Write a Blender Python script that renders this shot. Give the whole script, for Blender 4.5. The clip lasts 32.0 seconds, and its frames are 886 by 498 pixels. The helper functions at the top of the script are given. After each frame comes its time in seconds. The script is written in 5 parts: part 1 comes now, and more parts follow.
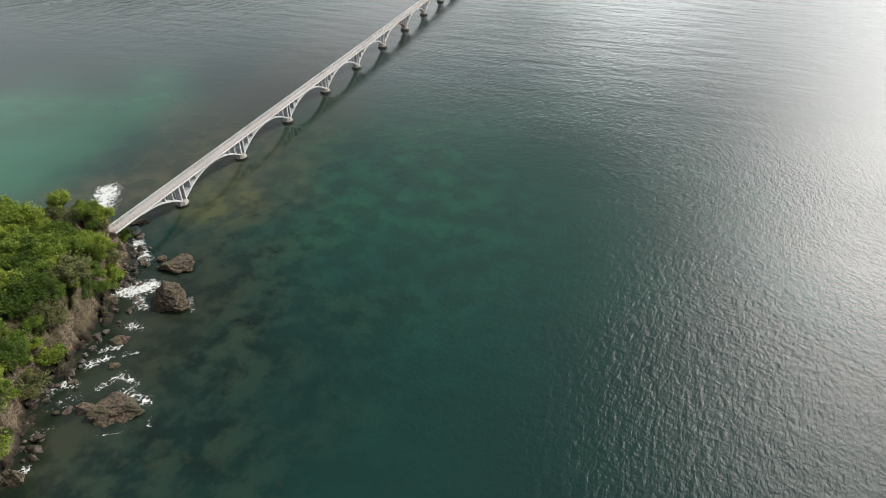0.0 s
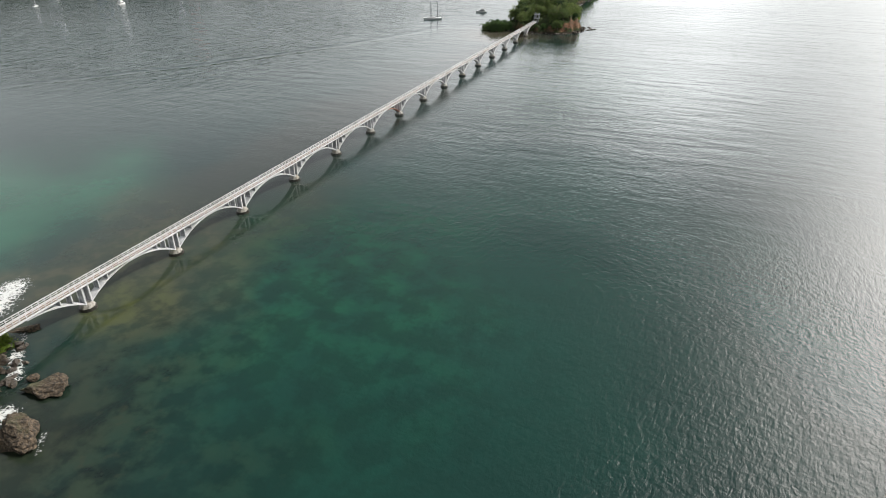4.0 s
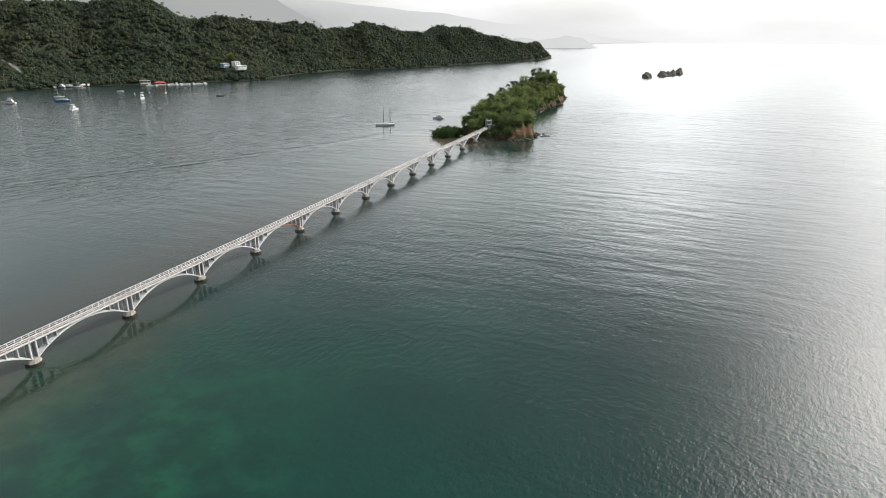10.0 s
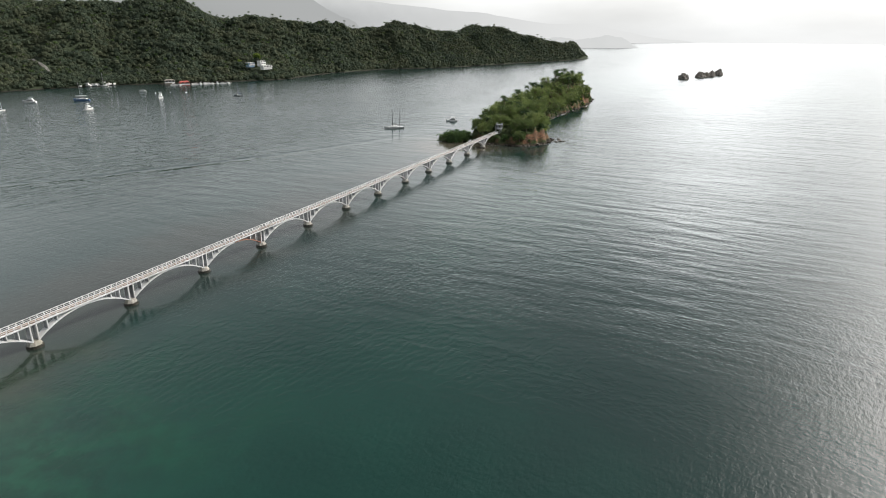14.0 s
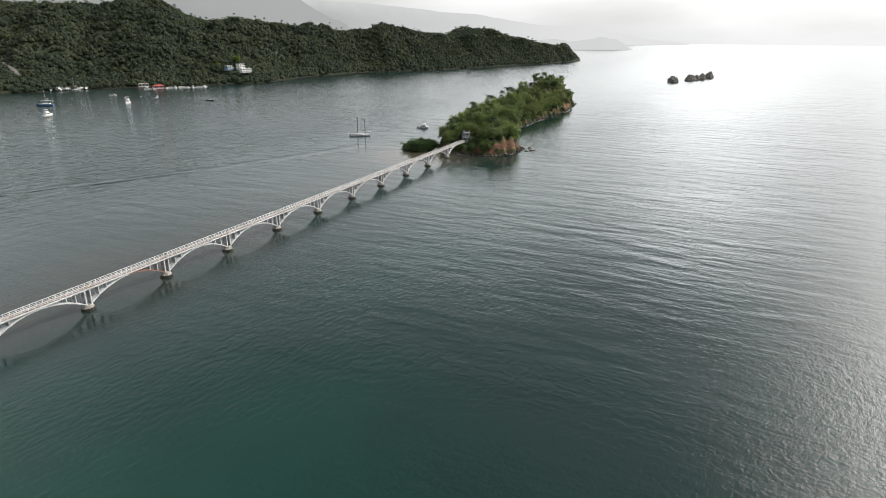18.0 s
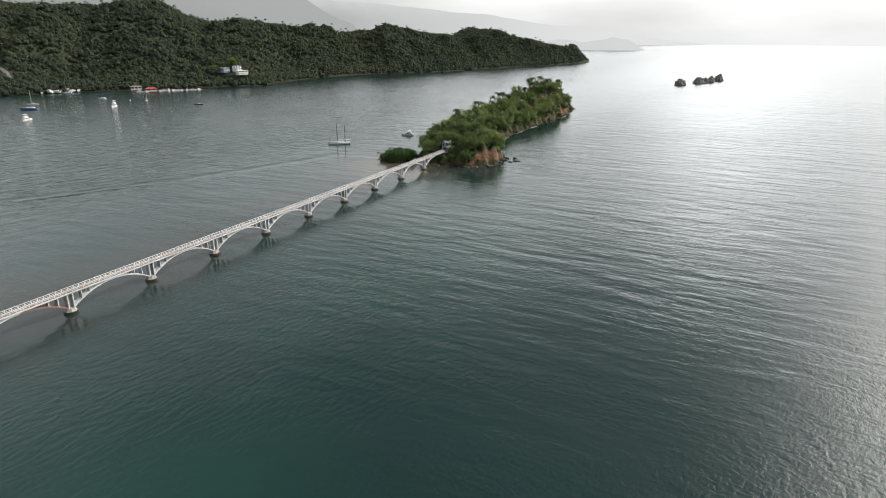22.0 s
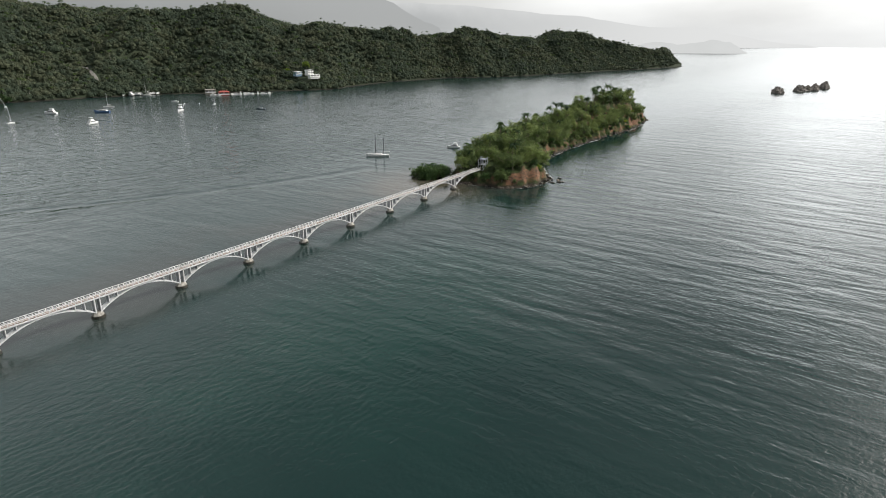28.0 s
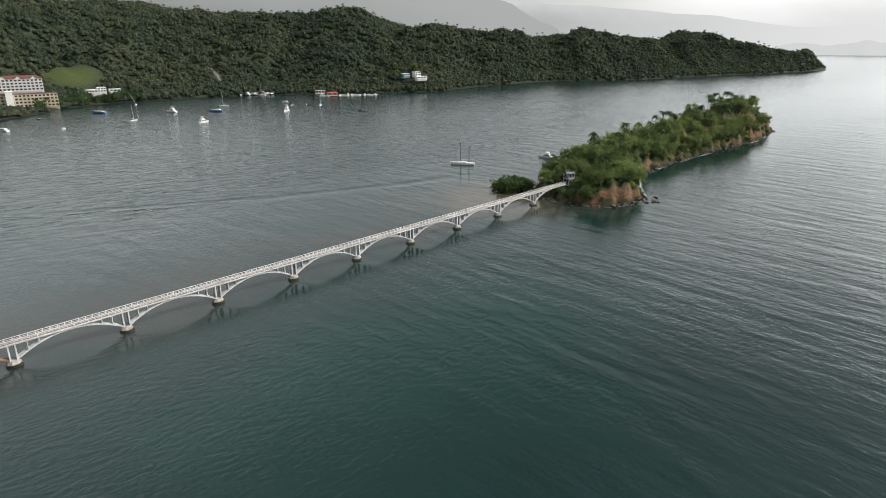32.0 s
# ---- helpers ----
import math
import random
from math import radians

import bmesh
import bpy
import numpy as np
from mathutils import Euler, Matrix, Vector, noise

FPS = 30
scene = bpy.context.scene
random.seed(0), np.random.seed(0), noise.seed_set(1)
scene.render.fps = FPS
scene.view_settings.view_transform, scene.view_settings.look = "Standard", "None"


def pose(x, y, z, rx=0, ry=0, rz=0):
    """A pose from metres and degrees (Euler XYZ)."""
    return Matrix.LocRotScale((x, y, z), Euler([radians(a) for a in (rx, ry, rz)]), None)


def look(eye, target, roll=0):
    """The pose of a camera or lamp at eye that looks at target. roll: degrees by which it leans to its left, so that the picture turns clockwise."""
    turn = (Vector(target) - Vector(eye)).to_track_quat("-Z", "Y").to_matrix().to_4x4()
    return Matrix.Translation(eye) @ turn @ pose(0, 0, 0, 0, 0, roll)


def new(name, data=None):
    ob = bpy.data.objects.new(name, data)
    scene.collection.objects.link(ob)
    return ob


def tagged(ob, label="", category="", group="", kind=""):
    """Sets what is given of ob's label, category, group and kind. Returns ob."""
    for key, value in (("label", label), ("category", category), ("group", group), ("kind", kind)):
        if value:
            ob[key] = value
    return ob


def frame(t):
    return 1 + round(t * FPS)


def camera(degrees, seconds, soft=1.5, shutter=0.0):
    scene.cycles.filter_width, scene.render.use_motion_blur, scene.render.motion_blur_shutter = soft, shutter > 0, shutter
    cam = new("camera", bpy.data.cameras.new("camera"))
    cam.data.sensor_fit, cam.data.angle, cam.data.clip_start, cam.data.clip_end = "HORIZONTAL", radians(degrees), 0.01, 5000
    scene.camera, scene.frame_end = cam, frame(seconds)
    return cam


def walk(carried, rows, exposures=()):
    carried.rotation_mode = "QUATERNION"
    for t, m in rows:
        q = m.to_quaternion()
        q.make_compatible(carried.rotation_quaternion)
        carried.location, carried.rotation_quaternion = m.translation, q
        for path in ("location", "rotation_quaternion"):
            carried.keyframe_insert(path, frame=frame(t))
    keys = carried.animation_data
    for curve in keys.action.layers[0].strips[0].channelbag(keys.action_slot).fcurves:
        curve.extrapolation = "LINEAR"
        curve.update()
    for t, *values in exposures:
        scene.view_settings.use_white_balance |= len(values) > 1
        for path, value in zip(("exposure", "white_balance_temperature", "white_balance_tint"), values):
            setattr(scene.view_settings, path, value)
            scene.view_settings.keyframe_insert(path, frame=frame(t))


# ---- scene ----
cam = camera(71.0, 32.0, soft=1.0)

# seconds, eye x y z, heading to the left of +y, pitch, roll
PATH = [
    (0, 95.48, -101.20, 75.63, 17.321, -35.183, 0.11),
    (0.5, 96.78, -97.63, 74.90, 19.062, -34.369, 0.09),
    (1, 98.09, -94.06, 74.17, 20.721, -33.532, 0.06),
    (1.5, 99.40, -90.50, 73.42, 21.373, -32.644, 0.04),
    (2, 100.71, -86.92, 72.69, 21.511, -31.766, 0.01),
    (2.5, 102.00, -83.32, 71.98, 21.495, -30.882, -0.02),
    (3, 103.24, -79.68, 71.34, 21.441, -29.956, -0.02),
    (3.5, 104.44, -75.98, 70.78, 21.378, -29.053, -0.01),
    (5.5, 109.11, -60.97, 68.91, 21.092, -25.568, 0.10),
    (6, 110.32, -57.22, 68.50, 21.017, -24.704, 0.12),
    (6.5, 111.59, -53.48, 68.13, 20.974, -23.842, 0.14),
    (7, 112.91, -49.76, 67.81, 20.920, -22.991, 0.16),
    (7.5, 114.26, -46.06, 67.50, 20.892, -22.151, 0.17),
    (8, 115.62, -42.36, 67.21, 20.837, -21.306, 0.18),
    (8.5, 116.98, -38.64, 66.92, 20.794, -20.466, 0.19),
    (9, 118.35, -34.92, 66.65, 20.774, -19.648, 0.20),
    (9.5, 119.73, -31.21, 66.41, 20.748, -19.259, 0.21),
    (10, 121.12, -27.53, 66.20, 20.719, -19.236, 0.21),
    (10.5, 122.52, -23.89, 66.02, 20.685, -19.248, 0.22),
    (11, 123.92, -20.27, 65.88, 20.663, -19.220, 0.22),
    (11.5, 125.32, -16.69, 65.78, 20.909, -19.216, 0.22),
    (12, 126.69, -13.14, 65.71, 21.577, -19.222, 0.22),
    (12.5, 128.04, -9.62, 65.65, 22.412, -19.229, 0.22),
    (13, 129.36, -6.13, 65.62, 23.470, -19.243, 0.21),
    (13.5, 130.66, -2.62, 65.61, 24.204, -19.246, 0.19),
    (14, 131.93, 0.91, 65.63, 24.344, -19.264, 0.18),
    (14.5, 133.16, 4.50, 65.68, 24.344, -19.270, 0.16),
    (16.5, 137.94, 19.15, 66.02, 24.276, -19.188, 0.12),
    (17, 139.12, 22.86, 66.14, 24.257, -19.156, 0.12),
    (17.5, 140.27, 26.61, 66.29, 24.215, -19.144, 0.12),
    (18, 141.38, 30.36, 66.47, 24.191, -19.130, 0.14),
    (18.5, 142.47, 34.10, 66.67, 24.165, -19.115, 0.15),
    (19, 143.54, 37.79, 66.88, 24.167, -19.109, 0.16),
    (19.5, 144.60, 41.41, 67.12, 24.249, -19.113, 0.17),
    (20, 145.65, 44.98, 67.37, 24.430, -19.138, 0.17),
    (20.5, 146.68, 48.50, 67.64, 24.616, -19.150, 0.16),
    (21, 147.71, 52.01, 67.91, 24.832, -19.141, 0.15),
    (21.5, 148.72, 55.51, 68.19, 25.097, -19.138, 0.14),
    (22, 149.73, 59.00, 68.46, 25.426, -19.130, 0.13),
    (22.5, 150.73, 62.48, 68.72, 25.779, -19.136, 0.11),
    (23, 151.73, 65.95, 68.97, 26.110, -19.117, 0.09),
    (23.5, 152.74, 69.39, 69.20, 26.459, -19.103, 0.08),
    (24, 153.73, 72.82, 69.40, 26.784, -19.089, 0.06),
    (24.5, 154.66, 76.24, 69.60, 27.137, -19.060, 0.05),
    (26.5, 158.11, 90.01, 70.33, 29.586, -19.018, 0.03),
    (27, 158.84, 93.47, 70.53, 30.961, -18.989, 0.03),
    (27.5, 159.45, 96.95, 70.75, 32.311, -18.976, 0.03),
    (28, 159.93, 100.43, 70.97, 33.654, -18.987, 0.03),
    (28.5, 160.29, 103.91, 71.20, 34.985, -18.998, 0.04),
    (29, 160.52, 107.36, 71.40, 36.302, -19.023, 0.04),
    (29.5, 160.63, 110.80, 71.57, 37.601, -19.012, 0.03),
    (30, 160.64, 114.24, 71.68, 38.943, -18.969, 0.00),
    (30.5, 160.56, 117.70, 71.75, 40.242, -18.966, -0.03),
    (31, 160.45, 121.18, 71.79, 41.588, -18.946, -0.07),
    (31.5, 160.33, 124.68, 71.80, 42.972, -18.945, -0.12),
    (32, 160.22, 128.20, 71.80, 44.363, -18.888, -0.17),
]


def heading(x, y, z, yaw, pitch, roll):
    a, b = radians(yaw), radians(pitch)
    return look((x, y, z), (x - math.sin(a) * math.cos(b), y + math.cos(a) * math.cos(b), z + math.sin(b)), roll)


walk(cam, [(t, heading(*row)) for t, *row in PATH], [(0.0, 0.1), (6.0, 0.15), (13.0, 0.1), (20.0, 0.05), (32.0, 0.05)])

# ---- light ----
SUN_AZ, SUN_EL = radians(56.0), radians(47.0)   # clockwise from +y, above the horizon
SUN_DIR = Vector((math.sin(SUN_AZ) * math.cos(SUN_EL), math.cos(SUN_AZ) * math.cos(SUN_EL), math.sin(SUN_EL)))

world = bpy.data.worlds.new("hazy_sky")
scene.world = world
world.use_nodes = True
wn, wl = world.node_tree.nodes, world.node_tree.links
wn.clear()


def wmath(op, a, b=None, clamp=False):
    n = wn.new("ShaderNodeMath")
    n.operation, n.use_clamp = op, clamp
    for i, v in enumerate((a, b)):
        if v is None:
            continue
        if isinstance(v, (int, float)):
            n.inputs[i].default_value = v
        else:
            wl.new(v, n.inputs[i])
    return n.outputs[0]


def wdot(vec, to):
    n = wn.new("ShaderNodeVectorMath")
    n.operation = "DOT_PRODUCT"
    wl.new(vec, n.inputs[0])
    n.inputs[1].default_value = to
    return n.outputs["Value"]


sky_dir = wn.new("ShaderNodeTexCoord").outputs["Generated"]
sky = wn.new("ShaderNodeTexSky")
sky.sky_type, sky.sun_disc = "NISHITA", False
sky.sun_elevation, sky.sun_rotation = SUN_EL, SUN_AZ
sky.dust_density, sky.air_density = 3.0, 1.5
up = wdot(sky_dir, (0, 0, 1))
toward = wdot(sky_dir, (math.sin(radians(18)), math.cos(radians(18)), 0))

def wramp(value, *stops):
    """A smooth curve through (place, value) pairs."""
    r = wn.new("ShaderNodeValToRGB")
    r.color_ramp.interpolation = "B_SPLINE"
    for i, (at, v) in enumerate(stops):
        e = r.color_ramp.elements[i] if i < 2 else r.color_ramp.elements.new(at)
        e.position, e.color = at, (v / 2, v / 2, v / 2, 1)
    wl.new(value, r.inputs[0])
    return wmath("MULTIPLY", r.outputs[0], 2.0)


def lobe(az, el, power, much):
    a, b = radians(az), radians(el)
    d = wmath("MAXIMUM", wdot(sky_dir, (math.sin(a) * math.cos(b), math.cos(a) * math.cos(b), math.sin(b))), 0.0)
    return wmath("MULTIPLY", wmath("POWER", d, power), much)


# thin cloud: a bright belt above the mist towards the veiled sun, heavier cloud overhead
side = wmath("POWER", wmath("ADD", wmath("MULTIPLY", toward, 0.5), 0.5, clamp=True), 8.0)
lift = wramp(up, (0.0, 0.52), (0.08, 0.53), (0.14, 0.80), (0.27, 0.64), (0.42, 0.30), (0.60, 0.165), (1.0, 0.135))
belt = wramp(up, (0.0, 0.34), (0.05, 0.36), (0.12, 0.70), (0.27, 0.76), (0.42, 0.12), (0.62, 0.0), (1.0, 0.0))
haze = wmath("MULTIPLY", belt, side)
# the veiled sun's glow, and brighter gaps in the cloud
sunglow = wmath("ADD", lobe(24, 30, 80.0, 6.3), wmath("ADD", lobe(27, 28, 30.0, 2.6), lobe(34, 44, 60.0, 6.0)))
gaps = wmath("ADD", lobe(-1, 13, 130.0, 1.4), lobe(24, 14, 50.0, 0.95))
gaps = wmath("ADD", gaps, wmath("ADD", lobe(-80, 26, 18.0, 0.55), lobe(-90, 40, 14.0, 0.22)))
gaps = wmath("ADD", gaps, wmath("ADD", lobe(-19, 12, 70.0, 0.45), lobe(-8, 40, 40.0, 0.22)))
cloud = wn.new("ShaderNodeTexNoise")
cloud.inputs["Scale"].default_value, cloud.inputs["Detail"].default_value = 2.4, 6.0
cmap = wn.new("ShaderNodeMapping")
cmap.inputs["Scale"].default_value = (1, 1, 3.5)
wl.new(sky_dir, cmap.inputs[0])
wl.new(cmap.outputs[0], cloud.inputs["Vector"])
veil = wmath("ADD", wmath("MULTIPLY", cloud.outputs[0], 0.9), 0.55)
bright = wmath("MULTIPLY", wmath("ADD", wmath("ADD", gaps, haze), lift), veil)
tint = wn.new("ShaderNodeVectorMath")
tint.operation = "SCALE"
tint.inputs[0].default_value = (0.985, 1.0, 1.005)
wl.new(bright, tint.inputs["Scale"])
warm = wn.new("ShaderNodeVectorMath")
warm.operation = "SCALE"
warm.inputs[0].default_value = (1.06, 1.0, 0.95)
wl.new(wmath("MULTIPLY", sunglow, veil), warm.inputs["Scale"])
cloudy = wn.new("ShaderNodeVectorMath")
cloudy.operation = "ADD"
wl.new(tint.outputs[0], cloudy.inputs[0])
wl.new(warm.outputs[0], cloudy.inputs[1])
clear = wn.new("ShaderNodeVectorMath")
clear.operation = "SCALE"
wl.new(sky.outputs[0], clear.inputs[0])
clear.inputs["Scale"].default_value = 0.02
both = wn.new("ShaderNodeVectorMath")
both.operation = "ADD"
wl.new(cloudy.outputs[0], both.inputs[0])
wl.new(clear.outputs[0], both.inputs[1])
back = wn.new("ShaderNodeBackground")
back.inputs["Strength"].default_value = 1.0
wl.new(both.outputs[0], back.inputs["Color"])
wout = wn.new("ShaderNodeOutputWorld")
wl.new(back.outputs[0], wout.inputs["Surface"])

sun_lamp = bpy.data.lights.new("sun", "SUN")
sun_lamp.energy, sun_lamp.angle, sun_lamp.color = 2.7, radians(5.0), (1.0, 0.96, 0.90)
sun = new("sun", sun_lamp)
sun.matrix_world = look(SUN_DIR * 500, (0, 0, 0))

# ---- materials ----


class Net:
    """A material's nodes, with short names."""

    def __init__(self, name):
        self.mat = bpy.data.materials.new(name)
        self.mat.use_nodes = True
        self.n, self.l = self.mat.node_tree.nodes, self.mat.node_tree.links
        self.n.clear()
        self.out = self.n.new("ShaderNodeOutputMaterial")
        self.geo = self.n.new("ShaderNodeNewGeometry")
        self.pos = self.geo.outputs["Position"]

    def put(self, value, socket):
        if isinstance(value, bpy.types.NodeSocket):
            self.l.new(value, socket)
        else:
            socket.default_value = (*value, 1.0) if isinstance(value, tuple) and len(socket.default_value) == 4 else value

    def math(self, op, a, b=0.0, clamp=False):
        n = self.n.new("ShaderNodeMath")
        n.operation, n.use_clamp = op, clamp
        self.put(a, n.inputs[0]), self.put(b, n.inputs[1])
        return n.outputs[0]

    def noise(self, scale, detail=4.0, stretch=(1, 1, 1), turn=0.0, rough=0.55, vec=None, warp=0.0):
        m = self.n.new("ShaderNodeMapping")
        m.inputs["Scale"].default_value = tuple(scale * s for s in stretch)
        at = vec or self.pos
        if turn:
            spin = self.n.new("ShaderNodeMapping")
            spin.inputs["Rotation"].default_value = (0, 0, radians(turn))
            self.l.new(at, spin.inputs[0])
            at = spin.outputs[0]
        self.l.new(at, m.inputs[0])
        n = self.n.new("ShaderNodeTexNoise")
        n.inputs["Scale"].default_value, n.inputs["Detail"].default_value = 1.0, detail
        n.inputs["Roughness"].default_value, n.inputs["Distortion"].default_value = rough, warp
        self.l.new(m.outputs[0], n.inputs["Vector"])
        return n.outputs[0]

    def band(self, value, lo, hi, a=0.0, b=1.0):
        n = self.n.new("ShaderNodeMapRange")
        n.interpolation_type = "SMOOTHSTEP"
        self.put(value, n.inputs[0])
        for i, v in enumerate((lo, hi, a, b)):
            n.inputs[i + 1].default_value = v
        return n.outputs[0]

    def mix(self, f, a, b):
        n = self.n.new("ShaderNodeMix")
        n.data_type = "RGBA"
        self.put(f, n.inputs[0]), self.put(a, n.inputs[6]), self.put(b, n.inputs[7])
        return n.outputs[2]

    def xyz(self):
        n = self.n.new("ShaderNodeSeparateXYZ")
        self.l.new(self.pos, n.inputs[0])
        return n.outputs

    def near(self, x, y, r_in, r_out, sx=1.0, sy=1.0, wobble=None):
        """1 inside r_in metres of a place, 0 beyond r_out."""
        p = self.xyz()
        dx = self.math("MULTIPLY", self.math("SUBTRACT", p[0], x), sx)
        dy = self.math("MULTIPLY", self.math("SUBTRACT", p[1], y), sy)
        d = self.math("SQRT", self.math("ADD", self.math("MULTIPLY", dx, dx), self.math("MULTIPLY", dy, dy)))
        if wobble is not None:
            d = self.math("ADD", d, wobble)
        return self.band(d, r_in, r_out, 1.0, 0.0)

    def bump(self, height, metres, normal=None, strength=1.0):
        n = self.n.new("ShaderNodeBump")
        n.inputs["Distance"].default_value, n.inputs["Strength"].default_value = metres, strength
        self.l.new(height, n.inputs["Height"])
        if normal is not None:
            self.l.new(normal, n.inputs["Normal"])
        return n.outputs[0]

    def principled(self, color, rough, normal=None, **more):
        n = self.n.new("ShaderNodeBsdfPrincipled")
        self.put(color, n.inputs["Base Color"]), self.put(rough, n.inputs["Roughness"])
        for key, value in more.items():
            self.put(value, n.inputs[key.replace("_", " ")])
        if normal is not None:
            self.l.new(normal, n.inputs["Normal"])
        self.l.new(n.outputs[0], self.out.inputs["Surface"])
        return self.mat


def surface(name, a, b, scale=1.0, rough=0.8, bump=0.02, stain=None, vary=0.0, **more):
    """Two colours in noise at two scales, with relief; stain: a third colour in large patches."""
    s = Net(name)
    fine, wide = s.noise(scale, 5.0), s.noise(scale * 0.13, 3.0)
    color = s.mix(s.band(fine, 0.35, 0.65), a, b)
    if stain:
        color = s.mix(s.band(wide, 0.5, 0.68), color, stain)
    if vary:
        rnd = s.n.new("ShaderNodeObjectInfo").outputs["Random"]
        hsv = s.n.new("ShaderNodeHueSaturation")
        s.put(color, hsv.inputs["Color"])
        s.put(s.math("ADD", s.math("MULTIPLY", rnd, vary), 1 - vary / 2), hsv.inputs["Value"])
        color = hsv.outputs[0]
    r = s.math("ADD", s.math("MULTIPLY", fine, 0.15), rough - 0.07)
    return s.principled(color, r, s.bump(fine, bump), **more)


def foliage(name, dark, mid, light, patch=0.08, leafy=0.45, crowns=0.0, gloss=0.2):
    """Leaves: each leaf or clump a shade of its own, drifting over the crown and from tree to tree."""
    s = Net(name)
    island = s.geo.outputs["Random Per Island"]
    tree = s.n.new("ShaderNodeObjectInfo").outputs["Random"]
    drift = s.noise(patch, 2.0)
    f = s.math("ADD", s.math("ADD", s.math("MULTIPLY", island, leafy), 0.225 - leafy / 2), s.math("MULTIPLY", drift, 0.9))
    f = s.math("ADD", f, s.math("MULTIPLY", s.math("SUBTRACT", tree, 0.5), 0.55))
    if crowns:
        f = s.math("ADD", f, s.math("MULTIPLY", s.math("SUBTRACT", s.noise(crowns, 3.0), 0.5), 1.3))
    color = s.mix(s.band(f, 0.35, 0.75), dark, mid)
    color = s.mix(s.band(f, 0.72, 1.1), color, light)
    n = s.n.new("ShaderNodeBsdfPrincipled")
    s.put(color, n.inputs["Base Color"])
    n.inputs["Roughness"].default_value = 0.55
    n.inputs["Specular IOR Level"].default_value = gloss
    t = s.n.new("ShaderNodeBsdfTranslucent")
    s.put(s.mix(0.5, color, light), t.inputs["Color"])
    m = s.n.new("ShaderNodeMixShader")
    m.inputs[0].default_value = 0.46
    s.l.new(n.outputs[0], m.inputs[1]), s.l.new(t.outputs[0], m.inputs[2])
    s.l.new(m.outputs[0], s.out.inputs["Surface"])
    return s.mat


def sea_material():
    s = Net("sea_water")
    wob = s.math("MULTIPLY", s.math("SUBTRACT", s.noise(0.03, 4.0), 0.5), 70.0)
    deep, green, teal = (0.0082, 0.0258, 0.0235), (0.011, 0.080, 0.043), (0.0082, 0.043, 0.033)
    weed = s.band(s.noise(0.09, 5.0, warp=0.2), 0.38, 0.62)
    spots = s.band(s.noise(0.17, 5.0, warp=0.15, rough=0.58), 0.40, 0.62)
    heads = s.band(s.noise(0.38, 3.0, warp=0.1, rough=0.5), 0.58, 0.70)
    color = s.mix(s.near(48, 28, 30, 105, 1.0, 0.75, wob), deep, teal)
    patchy = s.math("ADD", s.math("MULTIPLY", weed, 0.65), 0.25)
    color = s.mix(s.math("MULTIPLY", s.near(31, 27, 10, 62, 1.0, 0.78, wob), patchy), color, green)
    color = s.mix(s.math("MULTIPLY", s.near(-170, 150, 90, 300, 1.0, 0.6, wob), 0.9), color, (0.0115, 0.034, 0.032))
    color = s.mix(s.math("MULTIPLY", s.near(62, 228, 15, 60, 1.0, 0.6, wob), 0.55), color, (0.0085, 0.042, 0.033))
    color = s.mix(s.math("MULTIPLY", s.near(-72, 8, 20, 62, 1.0, 0.7, wob), 0.95), color, (0.030, 0.125, 0.078))
    color = s.mix(s.math("MULTIPLY", s.near(10, 34, 3, 20, 1.0, 0.3, s.math("MULTIPLY", wob, 0.4)), 0.65), color, s.mix(weed, (0.022, 0.040, 0.024), (0.036, 0.056, 0.028)))
    beds = s.math("MULTIPLY", s.near(42, -8, 24, 74, 1.0, 0.7, wob), s.math("SUBTRACT", 1.0, spots))
    color = s.mix(s.math("MULTIPLY", beds, 0.55), color, (0.0070, 0.026, 0.021))
    # mud and weed along the bridge and by the shores
    silt = (0.040, 0.039, 0.033)
    color = s.mix(s.math("MULTIPLY", s.near(-14, 110, 8, 36, 1.0, 0.12, wob), 0.62), color, silt)
    color = s.mix(s.math("MULTIPLY", s.near(-8, 8, 8, 40, 1.0, 0.7, wob), s.math("ADD", s.math("MULTIPLY", weed, 0.4), 0.4)), color, s.mix(spots, (0.040, 0.052, 0.032), (0.074, 0.074, 0.045)))
    reef = s.near(20, -46, 16, 52, 1.0, 0.8, wob)
    reef_color = s.mix(spots, (0.006, 0.013, 0.010), (0.026, 0.042, 0.026))
    reef_color = s.mix(s.math("MULTIPLY", heads, 0.5), reef_color, (0.040, 0.040, 0.023))
    color = s.mix(s.math("MULTIPLY", reef, s.math("ADD", s.math("MULTIPLY", weed, 0.4), 0.6)), color, reef_color)
    color = s.mix(s.math("MULTIPLY", s.near(15, -48, 6, 22, 1.0, 0.4, s.math("MULTIPLY", wob, 0.4)), 0.75), color, s.mix(spots, (0.020, 0.024, 0.013), (0.040, 0.041, 0.022)))
    color = s.mix(s.math("MULTIPLY", s.near(6, 2, 2, 13, 1.0, 0.8, s.math("MULTIPLY", wob, 0.3)), s.math("ADD", s.math("MULTIPLY", spots, 0.6), 0.25)), color, (0.066, 0.078, 0.030))
    bank = s.near(-18, 350, 10, 50, 1.0, 0.8, wob)
    color = s.mix(s.math("MULTIPLY", bank, 0.85), color, (0.095, 0.082, 0.062))
    color = s.mix(s.math("MULTIPLY", s.band(s.noise(0.012, 3.0), 0.45, 0.7), 0.4), color, (0.0065, 0.020, 0.0185))
    # swell towards the shore, crossing chop and ripples, weaker in the lee and in slicks
    x, y = s.xyz()[0], s.xyz()[1]
